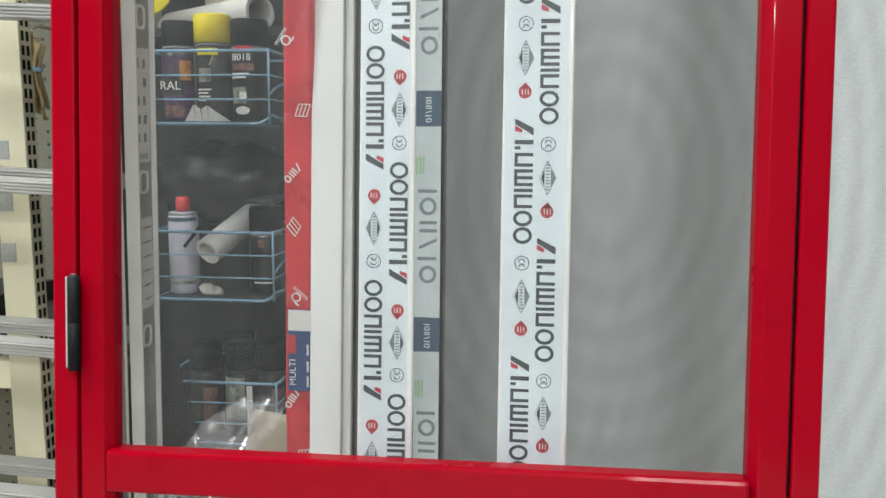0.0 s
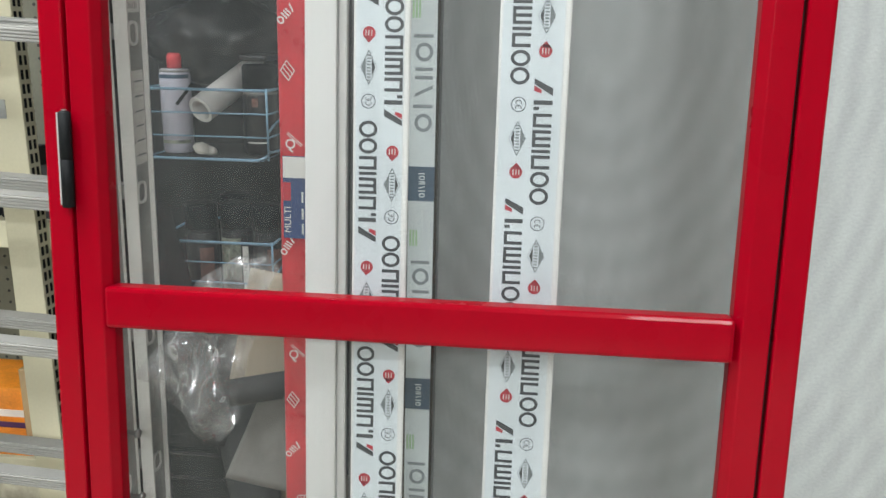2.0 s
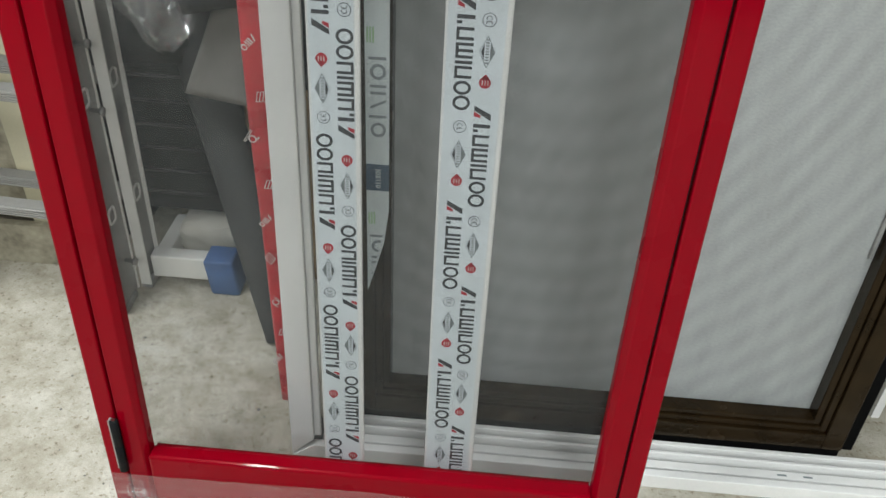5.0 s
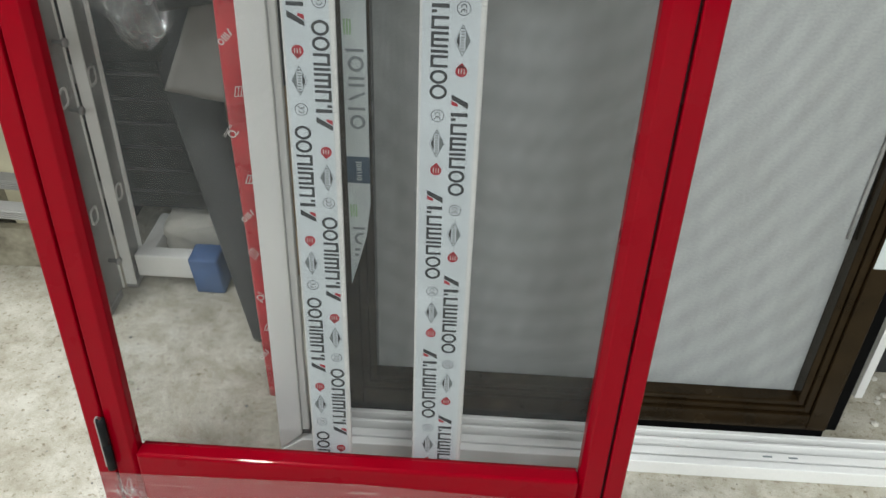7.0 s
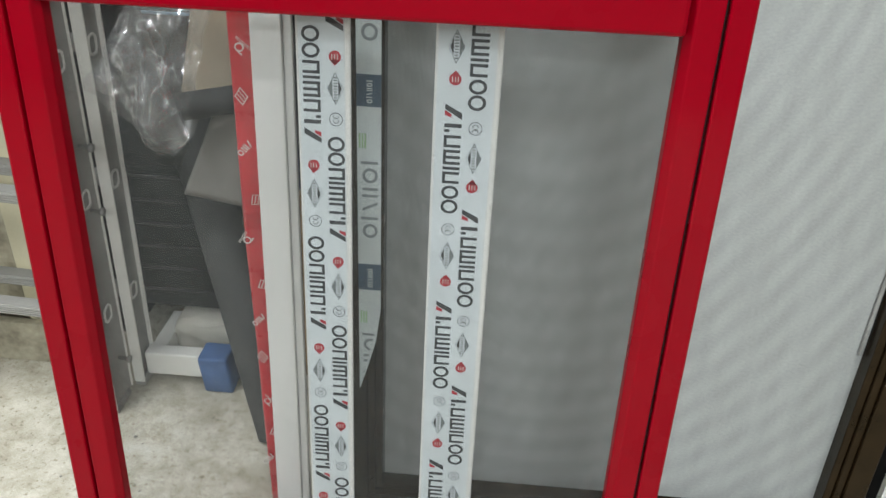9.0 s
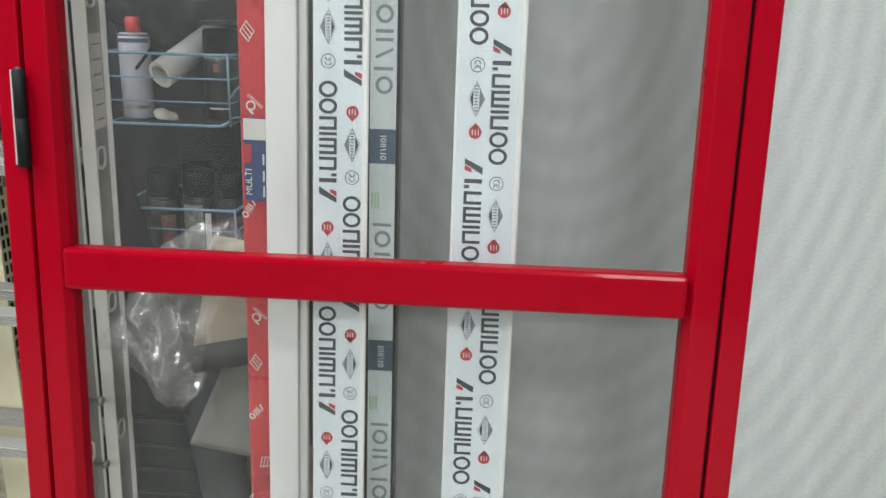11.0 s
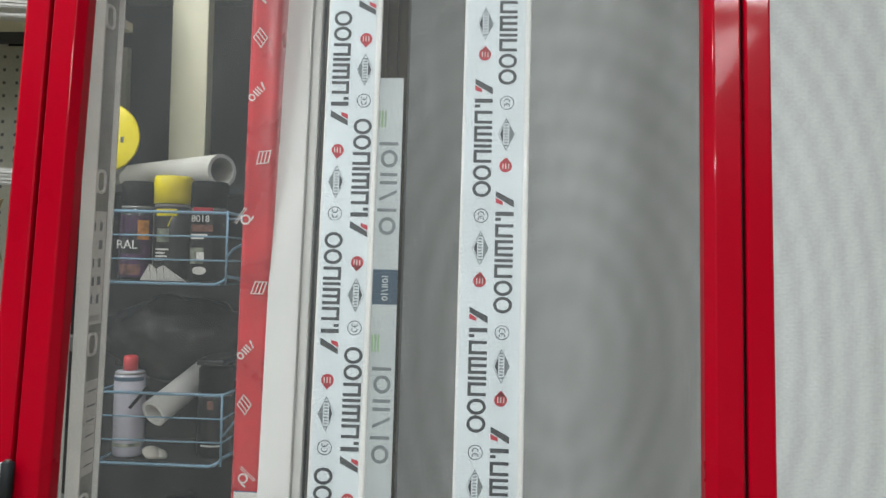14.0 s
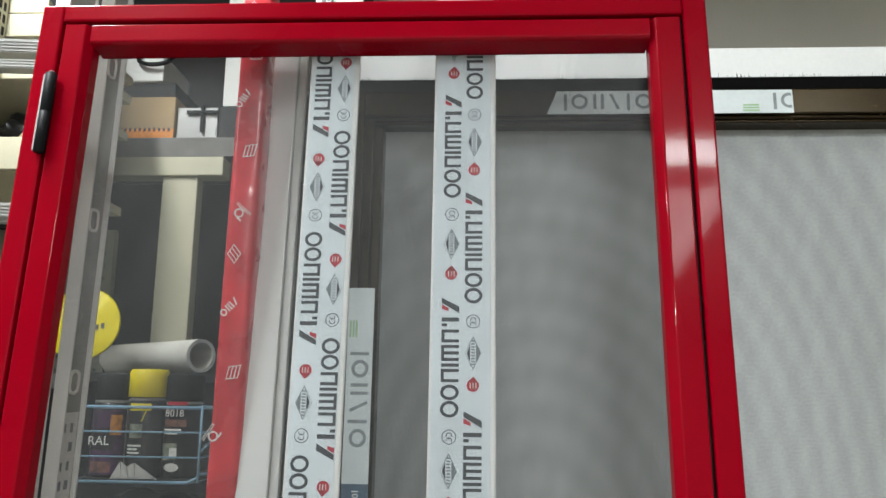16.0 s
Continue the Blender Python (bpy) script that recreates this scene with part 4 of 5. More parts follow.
# ---- cream steel rack on the left ----
rack = thing("cream_steel_rack", "cream painted steel rack with slotted posts and pegboard", "rack", pose(0, 0, 0))
post = part("post", box(-0.838, -0.777, 1.450, 1.486, 0.09, 2.6, 0.002), CREAM, rack, "cream slotted post")
SLOT = finish("slot", box(-0.0004, 0.0004, -0.00375, 0.00375, -0.0085, 0.0085, 0), BLACK)
for k in range(96):
    for dy in (0.01075, 0.02475):
        part("slot", SLOT, None, post).location = (-0.7768, 1.450 + dy, 0.1285 + 0.025 * k)
for z0, z1 in ((1.312, 1.345), (1.219, 1.255), (1.126, 1.160)):
    part("grey_label", box(-0.837, -0.808, 1.4488, 1.4497, z0, z1, 0), ALU_DULL, post, "grey paper label")
part("post", box(-1.75, -1.69, 1.450, 1.486, 0.09, 2.6, 0.002), CREAM, rack)
part("back_panel", box(-1.74, -0.715, 1.88, 1.90, 0.3, 1.90, 0), PEG, rack, "cream perforated back panel, rack shade painted into its colour")
part("plinth", box(-1.75, -0.70, 1.428, 1.45, 0.0, 0.105, 0.002), CREAM_DIRTY, rack, "scuffed cream plinth")
part("kick_panel", box(-1.75, -0.70, 1.487, 1.495, 0.10, 0.375, 0.002), CREAM_DIRTY, rack, "stained cream lower panel")
# added sheet that gives the upper shelves their dark background
part("upper_backing", box(-1.74, -0.80, 1.872, 1.880, 1.905, 2.6, 0), CHARCOAL, rack, "added dark backing behind the upper shelves")
for z0, l0, l1 in ((0.375, -0.012, 0.042), (0.885, -0.012, 0.042), (1.93, 0.002, 0.066), (2.112, 0.0, 0.018), (2.205, -0.006, 0.042), (2.252, -0.004, 0.024)):
    sh = bmesh.new()
    box(-1.74, -0.70, 1.50, 1.87, z0, z0 + 0.02, 0.001, bm=sh)
    box(-1.74, -0.70, 1.489, 1.503, z0 + l0, z0 + l1, 0.002, bm=sh)
    part("shelf", sh, CREAM, rack, "cream steel shelf")
part("side_lip", box(-0.778, -0.715, 1.60, 1.88, 0.12, 0.14, 0.001), CREAM, rack)


def carton(x0, x1, y0, y1, z0, z1, mat, label, stripe=None, category="box"):
    c_ = thing("carton", label, category, pose(0, 0, 0))
    part("body", box(x0, x1, y0, y1, z0, z1, 0.003), mat, c_)
    if stripe:
        h = z1 - z0
        part("print_band", box(x0 + 0.002, x1 - 0.002, y0 - 0.0012, y0 + 0.001, z0 + 0.08 * h, z0 + 0.34 * h, 0), stripe, c_)
        part("print_panel", box(x0 + 0.3 * (x1 - x0), x1 - 0.004, y0 - 0.0016, y0 + 0.001, z0 + 0.45 * h, z0 + 0.58 * h, 0), PAPER, c_)
    return c_


carton(-1.13, -0.935, 1.60, 1.75, 0.395, 0.520, ORANGE, "orange product carton with a purple band on a rack shelf", PURPLE)
carton(-1.05, -0.90, 1.52, 1.60, 0.395, 0.425, ORANGE, "flat orange packet on a rack shelf")
carton(-0.93, -0.86, 1.56, 1.66, 0.395, 0.585, CARD, "small upright brown cardboard box on a rack shelf")
carton(-1.2, -0.96, 1.55, 1.8, 0.905, 1.03, DARK, "dark grey storage tub on a rack shelf", category="tub")
carton(-0.95, -0.80, 1.6, 1.8, 0.905, 0.99, CHARCOAL, "charcoal plastic tub on a rack shelf", category="tub")


def crumpled(name, label, category, at, size, mat, seed):
    """A crumpled soft bundle with sharp folds, flat underneath."""
    bm = bmesh.new()
    bmesh.ops.create_icosphere(bm, subdivisions=4, radius=1.0)
    for v in bm.verts:
        q = v.co + Vector((seed, 2 * seed, 0))
        f = 0.72 + 0.42 * abs(noise.noise(q * 1.9)) + 0.22 * abs(noise.noise(q * 5.0)) + 0.08 * noise.noise(q * 13.0)
        v.co = Vector((v.co.x * size[0] * f, v.co.y * size[1] * f, max(-0.62, v.co.z * f) * size[2]))
    ob = tagged(part(name, bm, mat, None, "", True), label, category)
    ob.matrix_world = pose(at[0], at[1], at[2] + 0.62 * size[2])
    return ob


crumpled("dark_bundle", "crumpled dark plastic bundle on a high rack shelf", "bundle", (-0.79, 1.62, 1.950), (0.085, 0.08, 0.085), CAN_DARK, 3.0)
crumpled("dark_bundle", "folded charcoal cloth on a high rack shelf", "bundle", (-0.98, 1.64, 1.950), (0.11, 0.08, 0.07), CHARCOAL, 7.0)
crumpled("clear_plastic_wad", "crumpled pale plastic wad on a high rack shelf", "plastic", (-0.735, 1.545, 1.950), (0.03, 0.03, 0.05), CARD, 5.0)
crumpled("clear_plastic_wad", "crumpled grey plastic wad on a high rack shelf", "plastic", (-0.84, 1.535, 1.950), (0.05, 0.03, 0.035), FOAM, 9.0)
crumpled("dark_bundle", "small dark bundle on the upper rack shelf", "bundle", (-0.77, 1.57, 2.132), (0.05, 0.05, 0.045), CAN_DARK, 12.0)
crumpled("dark_bundle", "small brown bundle on the upper rack shelf", "bundle", (-0.90, 1.57, 2.132), (0.06, 0.05, 0.045), CARD, 14.0)
cable = []
for k in range(60):
    a = k * 0.42
    cable.append((-0.80 + 0.05 * math.cos(a) + 0.012 * math.sin(3.1 * a), 1.512 + 0.006 * math.sin(a * 0.7), 2.158 + 0.022 * math.sin(a)))
tagged(part("cable_coil", wire(cable, 0.0035, 6), BLACK, None, "", True), "coil of black cable on a rack shelf", "cable")

# bundle of cloth strips hanging on the pegboard
band = turned([(0.0155, -0.004), (0.0168, 0), (0.0155, 0.004)], 16, (-0.817, 1.552, 1.478))
for v in band.verts:
    v.co.y = 1.552 + (v.co.y - 1.552) * 0.6
glove = thing("cloth_bundle", "bundle of tan cloth strips tied with a blue band", "cloth", pose(0, 0, 0))
strip_rng = random.Random(8)
for k in range(9):
    f = (k - 4) / 4
    up, down = strip_rng.uniform(0.045, 0.075), strip_rng.uniform(0.065, 0.10)
    bm = bmesh.new()
    rows = []
    for t_ in range(15):
        z = -down + (up + down) * t_ / 14
        spread = 0.0055 + 0.24 * max(0.0, -z) ** 1.05 + 0.30 * max(0.0, z)
        cx = -0.817 + f * spread + 0.002 * noise.noise(Vector((k, z * 30, 1)))
        cy = 1.552 + 0.006 * math.cos(2.3 * k) + 0.004 * noise.noise(Vector((z * 25, k, 4)))
        w = 0.0032 + 0.055 * abs(z) * (0.6 + 0.4 * math.sin(3 * k)) * (1 if abs(z) < 0.06 else 0.7)
        w = min(w, 0.0062)
        tw = 0.7 * math.sin(1.7 * k + 20 * z)
        ring = []
        for cu, cv in ((-1, -0.25), (1, -0.25), (1, 0.25), (-1, 0.25)):
            ring.append(bm.verts.new((cx + w * (cu * math.cos(tw) - cv * math.sin(tw)), cy + w * (cu * math.sin(tw) + cv * math.cos(tw)), 1.478 + z)))
        rows.append(ring)
    for a, b in zip(rows, rows[1:]):
        for q in range(4):
            bm.faces.new((a[q], a[(q + 1) % 4], b[(q + 1) % 4], b[q]))
    bm.faces.new(rows[0][::-1])
    bm.faces.new(rows[-1])
    part("strip", bm, TAN, glove, "", True)
part("tie", band, BLUE_WIRE, glove, "blue tie band")
part("hook", wire([(-0.817, 1.552, 1.55), (-0.817, 1.57, 1.56), (-0.817, 1.88, 1.56)], 0.0025), STEEL, glove, "steel peg hook")

# ---- blue wire display stand with baskets ----
stand = thing("wire_basket_stand", "dark display stand with pale blue wire baskets", "display stand", pose(0, 0, 0))
part("back_board", box(-0.70, -0.318, 1.70, 1.712, 0.10, 1.56, 0.001), DARK, stand, "dark grey back board")
part("side_panel", box(-0.318, -0.300, 1.56, 1.80, 0.0, 1.98, 0.002), BLUE_PANEL, stand, "navy blue steel side panel")
part("side_panel", box(-0.712, -0.70, 1.55, 1.72, 0.0, 1.56, 0.002), DARK, stand)
part("base_board", box(-0.70, -0.318, 1.56, 1.70, 0.10, 0.13, 0.001), DARK, stand)
part("foot", box(-0.70, -0.66, 1.56, 1.70, 0.0, 0.10, 0.002), DARK, stand)
part("foot", box(-0.36, -0.32, 1.66, 1.70, 0.0, 0.10, 0.002), DARK, stand)


def basket(z0, z1, rows):
    xl, xr, yf, yb = -0.548, -0.327, 1.450, 1.64
    bs = part("basket", wire([(xl, yf, z1), (xr - 0.006, yf, z1), (xr, yf + 0.006, z1), (xr, yb, z1), (xl, yb, z1)], 0.0027, 8, closed=True), BLUE_WIRE, stand, "pale blue coated wire basket", True)
    part("bottom_rim", wire([(xl, yf, z0), (xr - 0.02, yf, z0), (xr - 0.006, yf, z0 + 0.006), (xr, yf + 0.006, z0 + 0.014), (xr, yb, z0), (xl, yb, z0)], 0.0026, 8, closed=True), BLUE_WIRE, bs, "", True)
    for k in range(1, rows):
        z = z0 + (z1 - z0) * k / rows
        part("wire_rail", wire([(xl, yf, z), (xr - 0.006, yf, z), (xr, yf + 0.006, z), (xr, yb, z)], 0.0016), BLUE_WIRE, bs, "", True)
    for x, y in ((xr - 0.001, yf + 0.001), (xl, yf), (xr, yb), (xr, (yf + yb) / 2)):
        part("wire_upright", wire([(x, y, z0), (x, y, z1 + 0.004)], 0.0021), BLUE_WIRE, bs, "", True)
    for k in range(9):
        x = xl + (xr - xl) * (k + 0.5) / 9
        part("floor_wire", wire([(x, yf, z0), (x, yb, z0)], 0.0016), BLUE_WIRE, bs)
    part("floor_mat", box(xl + 0.01, xr - 0.008, yf + 0.006, yb - 0.005, z0 + 0.002, z0 + 0.004, 0), CHARCOAL, bs, "dark mat in the basket")
    part("hook", wire([(xr, yf + 0.004, z0 + 0.05), (xr + 0.006, yf + 0.01, z0 + 0.06), (xr + 0.008, yf + 0.05, z0 + 0.07)], 0.0022), BLUE_WIRE, bs)


basket(1.376, 1.499, 3)
basket(1.066, 1.187, 3)
basket(0.800, 0.914, 3)


def spray_can(x, y, z, h, r, body, cap, cap_r, cap_h, label, bands=(), name="spray_can"):
    can = thing(name, label, "spray can", pose(x, y, z), group="spray cans")
    bh = h - cap_h - 0.008
    part("body", turned([(r - 0.003, 0), (r, 0.003), (r, bh - 0.010), (r - 0.001, bh - 0.008), (r * 0.86, bh)], 32), body, can, "", True)
    part("rim", turned([(r * 0.9, 0), (r * 0.96, 0.001), (r * 0.96, 0.004), (r * 0.88, 0.005)], 32, (0, 0, bh - 0.006)), ALU if z > 1 else CAN_DARK, can, "", True)
    part("cap", turned([(cap_r, 0), (cap_r, cap_h - 0.004), (cap_r - 0.003, cap_h), (0.001, cap_h)], 32, (0, 0, bh + 0.001)), cap, can, "", True)
    for a0, a1, z0, z1, mat in bands:
        bm = bmesh.new()
        n = 14
        lo, hi = [[bm.verts.new(((r + 0.0004) * math.sin(math.radians(a0 + (a1 - a0) * k / n)), -(r + 0.0004) * math.cos(math.radians(a0 + (a1 - a0) * k / n)), zz)) for k in range(n + 1)] for zz in (z0, z1)]
        for k in range(n):
            bm.faces.new((lo[k], lo[k + 1], hi[k + 1], hi[k]))
        part("label_band", bm, mat, can, "", True)
    return can


zc = 1.381
c1 = spray_can(-0.505, 1.500, zc, 0.180, 0.0320, CAN_DARK, BLACK, 0.0310, 0.042, "black and purple spray paint can with a black cap", ((-75, 75, 0.004, 0.112, CAN_PURPLE), (20, 55, 0.070, 0.104, LABEL_ORANGE), (-40, 30, 0.008, 0.026, LABEL_PINK), (-46, 34, 0.044, 0.082, CAN_DARK)))
lettering("label_word", "RAL", 0.0215, PAPER, c1, pose(-0.006, -0.0336, 0.060))
c2 = spray_can(-0.441, 1.494, zc, 0.190, 0.0325, CAN_DARK, YELLOW, 0.0330, 0.048, "black spray can with a bright yellow cap", ((-78, -52, 0.005, 0.118, LABEL_GREY), (-30, 12, 0.066, 0.090, LABEL_GREY), (-34, 34, 0.112, 0.124, YELLOW), (-35, 12, 0.052, 0.055, PAPER), (-35, 2, 0.046, 0.049, PAPER), (-35, 8, 0.040, 0.043, PAPER), (-35, -4, 0.034, 0.037, PAPER)))
part("print_stroke", wire([(0.0045, -0.0330, 0.094), (0.0115, -0.0312, 0.112)], 0.0008, 5), YELLOW, c2)
c3 = spray_can(-0.377, 1.500, zc, 0.182, 0.0325, CAN_DARK, BLACK, 0.0322, 0.045, "black spray paint can with a black cap and red band", ((-40, 30, 0.122, 0.128, INK_RED), (-50, 30, 0.086, 0.098, LABEL_PINK), (-50, 15, 0.079, 0.082, PAPER), (-50, 5, 0.073, 0.076, PAPER), (-50, 5, 0.030, 0.058, LABEL_GREY), (-18, 6, 0.036, 0.050, PAPER)))
lettering("label_number", "8018", 0.0165, PAPER, c3, pose(-0.004, -0.0340, 0.108))
oval = bmesh.new()
flat_ring(oval, 0, 0, 0.0125, 0.0072, 0.0071, 0, 20)
part("oval_label", finish("oval_label", oval, [PAPER]), None, c3).matrix_local = pose(-0.004, -0.0336, 0.018)
c4 = spray_can(-0.508, 1.492, 1.071, 0.182, 0.0270, CAN_PALE, CAP_RED, 0.0125, 0.026, "silver-lilac spray can with a red cap", ((-80, 80, 0.132, 0.139, INK_BLUE), (-60, 70, 0.018, 0.024, LABEL_GREY)))
c5 = spray_can(-0.360, 1.515, 1.071, 0.165, 0.032, CAN_DARK, BLACK, 0.031, 0.045, "black spray can in a wire basket", ((-10, 10, 0.085, 0.1, LABEL_PINK), (-30, 40, 0.02, 0.023, PAPER)))
for i, (x, y, hh) in enumerate(((-0.478, 1.50, 0.176), (-0.412, 1.505, 0.178), (-0.352, 1.51, 0.176), (-0.44, 1.575, 0.18))):
    spray_can(x, y, 0.806, hh, 0.0305, CAN_DARK, BLACK, 0.0295, 0.045, "black capped spray can in the lowest basket", (((-50, 30, 0.03, 0.11, LABEL_GREY),) if i == 1 else ((10, 60, 0.02, 0.09, LABEL_PINK),)))
tagged(part("white_card", box(-0.388, -0.377, 1.462, 1.464, 0.806, 0.905, 0.0005), PAPER), "narrow white card between the black cans", "card")

for k, (x, y, z, s_) in enumerate(((-0.458, 1.475, 1.079, 0.016), (-0.445, 1.48, 1.076, 0.012))):
    bm = bmesh.new()
    bmesh.ops.create_icosphere(bm, subdivisions=2, radius=s_)
    for v in bm.verts:
        v.co *= 1 + 0.45 * noise.noise(v.co * 70)
        v.co.z = max(v.co.z * 0.8, -0.007)
    ob = tagged(part("foam_lump", bm, RUBBLE, None, "", True), "small lump of pale foam in a wire basket", "lump")
    ob.matrix_world = pose(x, y, z)
bm = bmesh.new()
for a, b_ in (((-0.482, 0), (-0.464, 0.030)), ((-0.464, 0.030), (-0.452, 0.022)), ((-0.452, 0.022), (-0.440, 0.028)), ((-0.440, 0.028), (-0.400, 0.0))):
    bm.faces.new([bm.verts.new(p) for p in ((a[0], 1.456, 1.379 + a[1]), (b_[0], 1.453, 1.379 + b_[1]), (b_[0], 1.462, 1.379), (a[0], 1.462, 1.379))])
tagged(part("paper_scrap", bm, PAPER), "crumpled pale paper scrap in the top basket", "paper")
tagged(part("paint_brush_handle", wire([(-0.490, 1.452, 1.160), (-0.462, 1.458, 1.196)], 0.003, 8), BLACK), "black brush handle in a wire basket", "brush")
tagged(part("glossy_tray", box(-0.378, -0.330, 1.46, 1.60, 1.236, 1.246, 0.003), CAN_DARK), "glossy black tray edge above the cans", "tray")

dark_bag = bmesh.new()
bmesh.ops.create_icosphere(dark_bag, subdivisions=4, radius=1.0)
for v in dark_bag.verts:
    n_ = 1 + 0.28 * abs(noise.noise(v.co * 2.3)) + 0.14 * abs(noise.noise(v.co * 6.0))
    v.co = Vector((v.co.x * 0.135 * n_, v.co.y * 0.05 * n_, v.co.z * 0.075 * n_))
ob = tagged(part("black_plastic_bag", dark_bag, CAN_DARK, None, "", True), "crumpled glossy black plastic bag behind the middle basket", "plastic bag")
ob.matrix_world = pose(-0.47, 1.625, 1.262)
# things above and behind the stand
tpost = thing("cream_shelf_support", "cream steel post with a crossbeam", "shelf support", pose(0, 0, 0))
part("post", box(-0.662, -0.572, 1.998, 2.04, 0.0, 2.063, 0.003), CREAM, tpost)
part("beam", box(-0.86, -0.505, 1.985, 2.045, 2.063, 2.112, 0.003), CREAM, tpost)
part("shelf_board", box(-0.88, -0.36, 1.99, 2.40, 2.113, 2.164, 0.002), FOAM, tpost)
# dark panel by the post; its stretch right is added to darken the net
tagged(part("dark_backing", box(-1.2, 0.10, 2.20, 2.22, 0.0, 2.10, 0.001), CHARCOAL), "dark grey board behind the shelf post, widened to darken the net", "board")
# added sheet that keeps the space above the high shelf dark
tagged(part("dark_high_backing", box(-1.0, -0.2, 2.36, 2.38, 2.14, 2.9, 0.001), CHARCOAL), "added dark backing behind the high shelf", "board")
b1 = carton(-0.80, -0.653, 2.02, 2.2, 2.165, 2.285, CARD, "beige cardboard box with an orange strip on the high shelf")
part("orange_strip", box(-0.80, -0.653, 2.0185, 2.02, 2.165, 2.197, 0), ORANGE, b1)
for k in range(11):
    part("comb_mark", box(-0.795 + 0.0127 * k, -0.789 + 0.0127 * k, 2.0175, 2.0185, 2.190, 2.199, 0), INK, b1)
carton(-0.82, -0.66, 2.03, 2.2, 2.286, 2.327, DARK, "flat dark case on top of the beige box", category="case")
carton(-0.80, -0.692, 2.02, 2.2, 2.328, 2.401, PAPER, "white box on top of a dark case")
carton(-0.650, -0.542, 2.03, 2.15, 2.165, 2.259, ALU, "grey clamp box on the high shelf", category="tool box")
carton(-0.540, -0.44, 2.03, 2.2, 2.165, 2.2615, CHARCOAL, "charcoal box on the high shelf", category="box")
tagged(part("white_sheet", box(-0.532, -0.455, 2.03, 2.036, 2.262, 2.62, 0.001), PAPER), "white sheet standing on a charcoal box", "sheet")
lp = [(-0.712 + 0.045 * math.cos(a), 2.01 + 0.01 * math.sin(a), 2.388 + 0.022 * math.sin(a)) for a in [k * 0.35 for k in range(18)]]
tagged(part("black_cable_loop", wire(lp, 0.006, 8), BLACK, None, "", True), "loop of black cable on the high shelf", "cable")
clampb = bmesh.new()
box(-0.622, -0.54, 2.018, 2.026, 2.238, 2.247, 0.001, bm=clampb)
box(-0.585, -0.576, 2.018, 2.026, 2.19, 2.262, 0.001, bm=clampb)
tagged(part("clamp", clampb, BLACK), "small black bar clamp on the high shelf", "clamp")

disc = turned([(0.0, 0), (0.072, 0), (0.075, 0.003), (0.072, 0.006), (0.0, 0.006)][1:-1], 40)
dk = thing("cutting_disc", "yellow disc leaning on the stand", "disc", pose(-0.672, 1.69, 1.662, 84, 0, 8))
part("face", disc, YELLOW, dk, "", True)
for k in range(3):
    part("print_mark", box(0.015 + 0.011 * k, 0.022 + 0.011 * k, -0.018 + 0.004 * k, -0.006 + 0.004 * k, 0.0061, 0.0066, 0), INK, dk)
dshelf = tagged(part("dark_shelf", box(-0.70, -0.318, 1.62, 1.96, 1.545, 1.562, 0.001), DARK), "dark shelf behind the baskets", "shelf")


def tube_roll(name, label, a, b, r, mat, wall, category):
    a, b = Vector(a), Vector(b)
    ln = (b - a).length
    t_ = thing(name, label, category)
    bm = bmesh.new()
    turned([(r, 0), (r, ln), (r - wall, ln), (r - wall, ln * 0.999)], 28, bm=bm)
    for f in [f for f in bm.faces if len(f.verts) > 4]:
        bm.faces.remove(f)
    part("sheet", bm, mat, t_, "", True)
    for zz in (0, ln):
        rb = bmesh.new()
        o, i = [[rb.verts.new((q_ * math.cos(2 * math.pi * k / 28), q_ * math.sin(2 * math.pi * k / 28), zz)) for k in range(28)] for q_ in (r, r - wall)]
        for k in range(28):
            rb.faces.new((o[k], o[(k + 1) % 28], i[(k + 1) % 28], i[k]))
        part("rim", rb, PAPER if mat is PAPER else mat, t_)
    ib = bmesh.new()
    turned([(r - wall, 0), (r - wall, ln)], 28, bm=ib)
    for f in [f for f in ib.faces if len(f.verts) > 4]:
        ib.faces.remove(f)
    part("core", ib, mat, t_, "", True)
    t_.matrix_world = Matrix.Translation(a) @ (b - a).to_track_quat("Z", "Y").to_matrix().to_4x4()
    return t_


tube_roll("cardboard_tube", "thick cardboard tube lying on the dark shelf", (-0.425, 1.70, 1.600), (-0.75, 1.94, 1.600), 0.034, RUBBLE, 0.007, "tube")

tube_roll("paper_roll", "rolled white paper lying in a wire basket", (-0.452, 1.462, 1.150), (-0.392, 1.600, 1.222), 0.0245, PAPER, 0.006, "paper roll")

# ---- loose sheets, rolls and a clear bag behind the ladder ----
tube_roll("charcoal_foam_roll", "charcoal foam roll leaning down to the floor", (-0.232, 1.262, 0.006), (-0.445, 1.505, 0.63), 0.045, FOAM_DARK, 0.012, "foam roll")
tube_roll("dark_rubber_roll", "short dark rubber roll behind the plastic bag", (-0.376, 1.338, 0.672), (-0.235, 1.376, 0.690), 0.024, FOAM_DARK, 0.015, "roll")


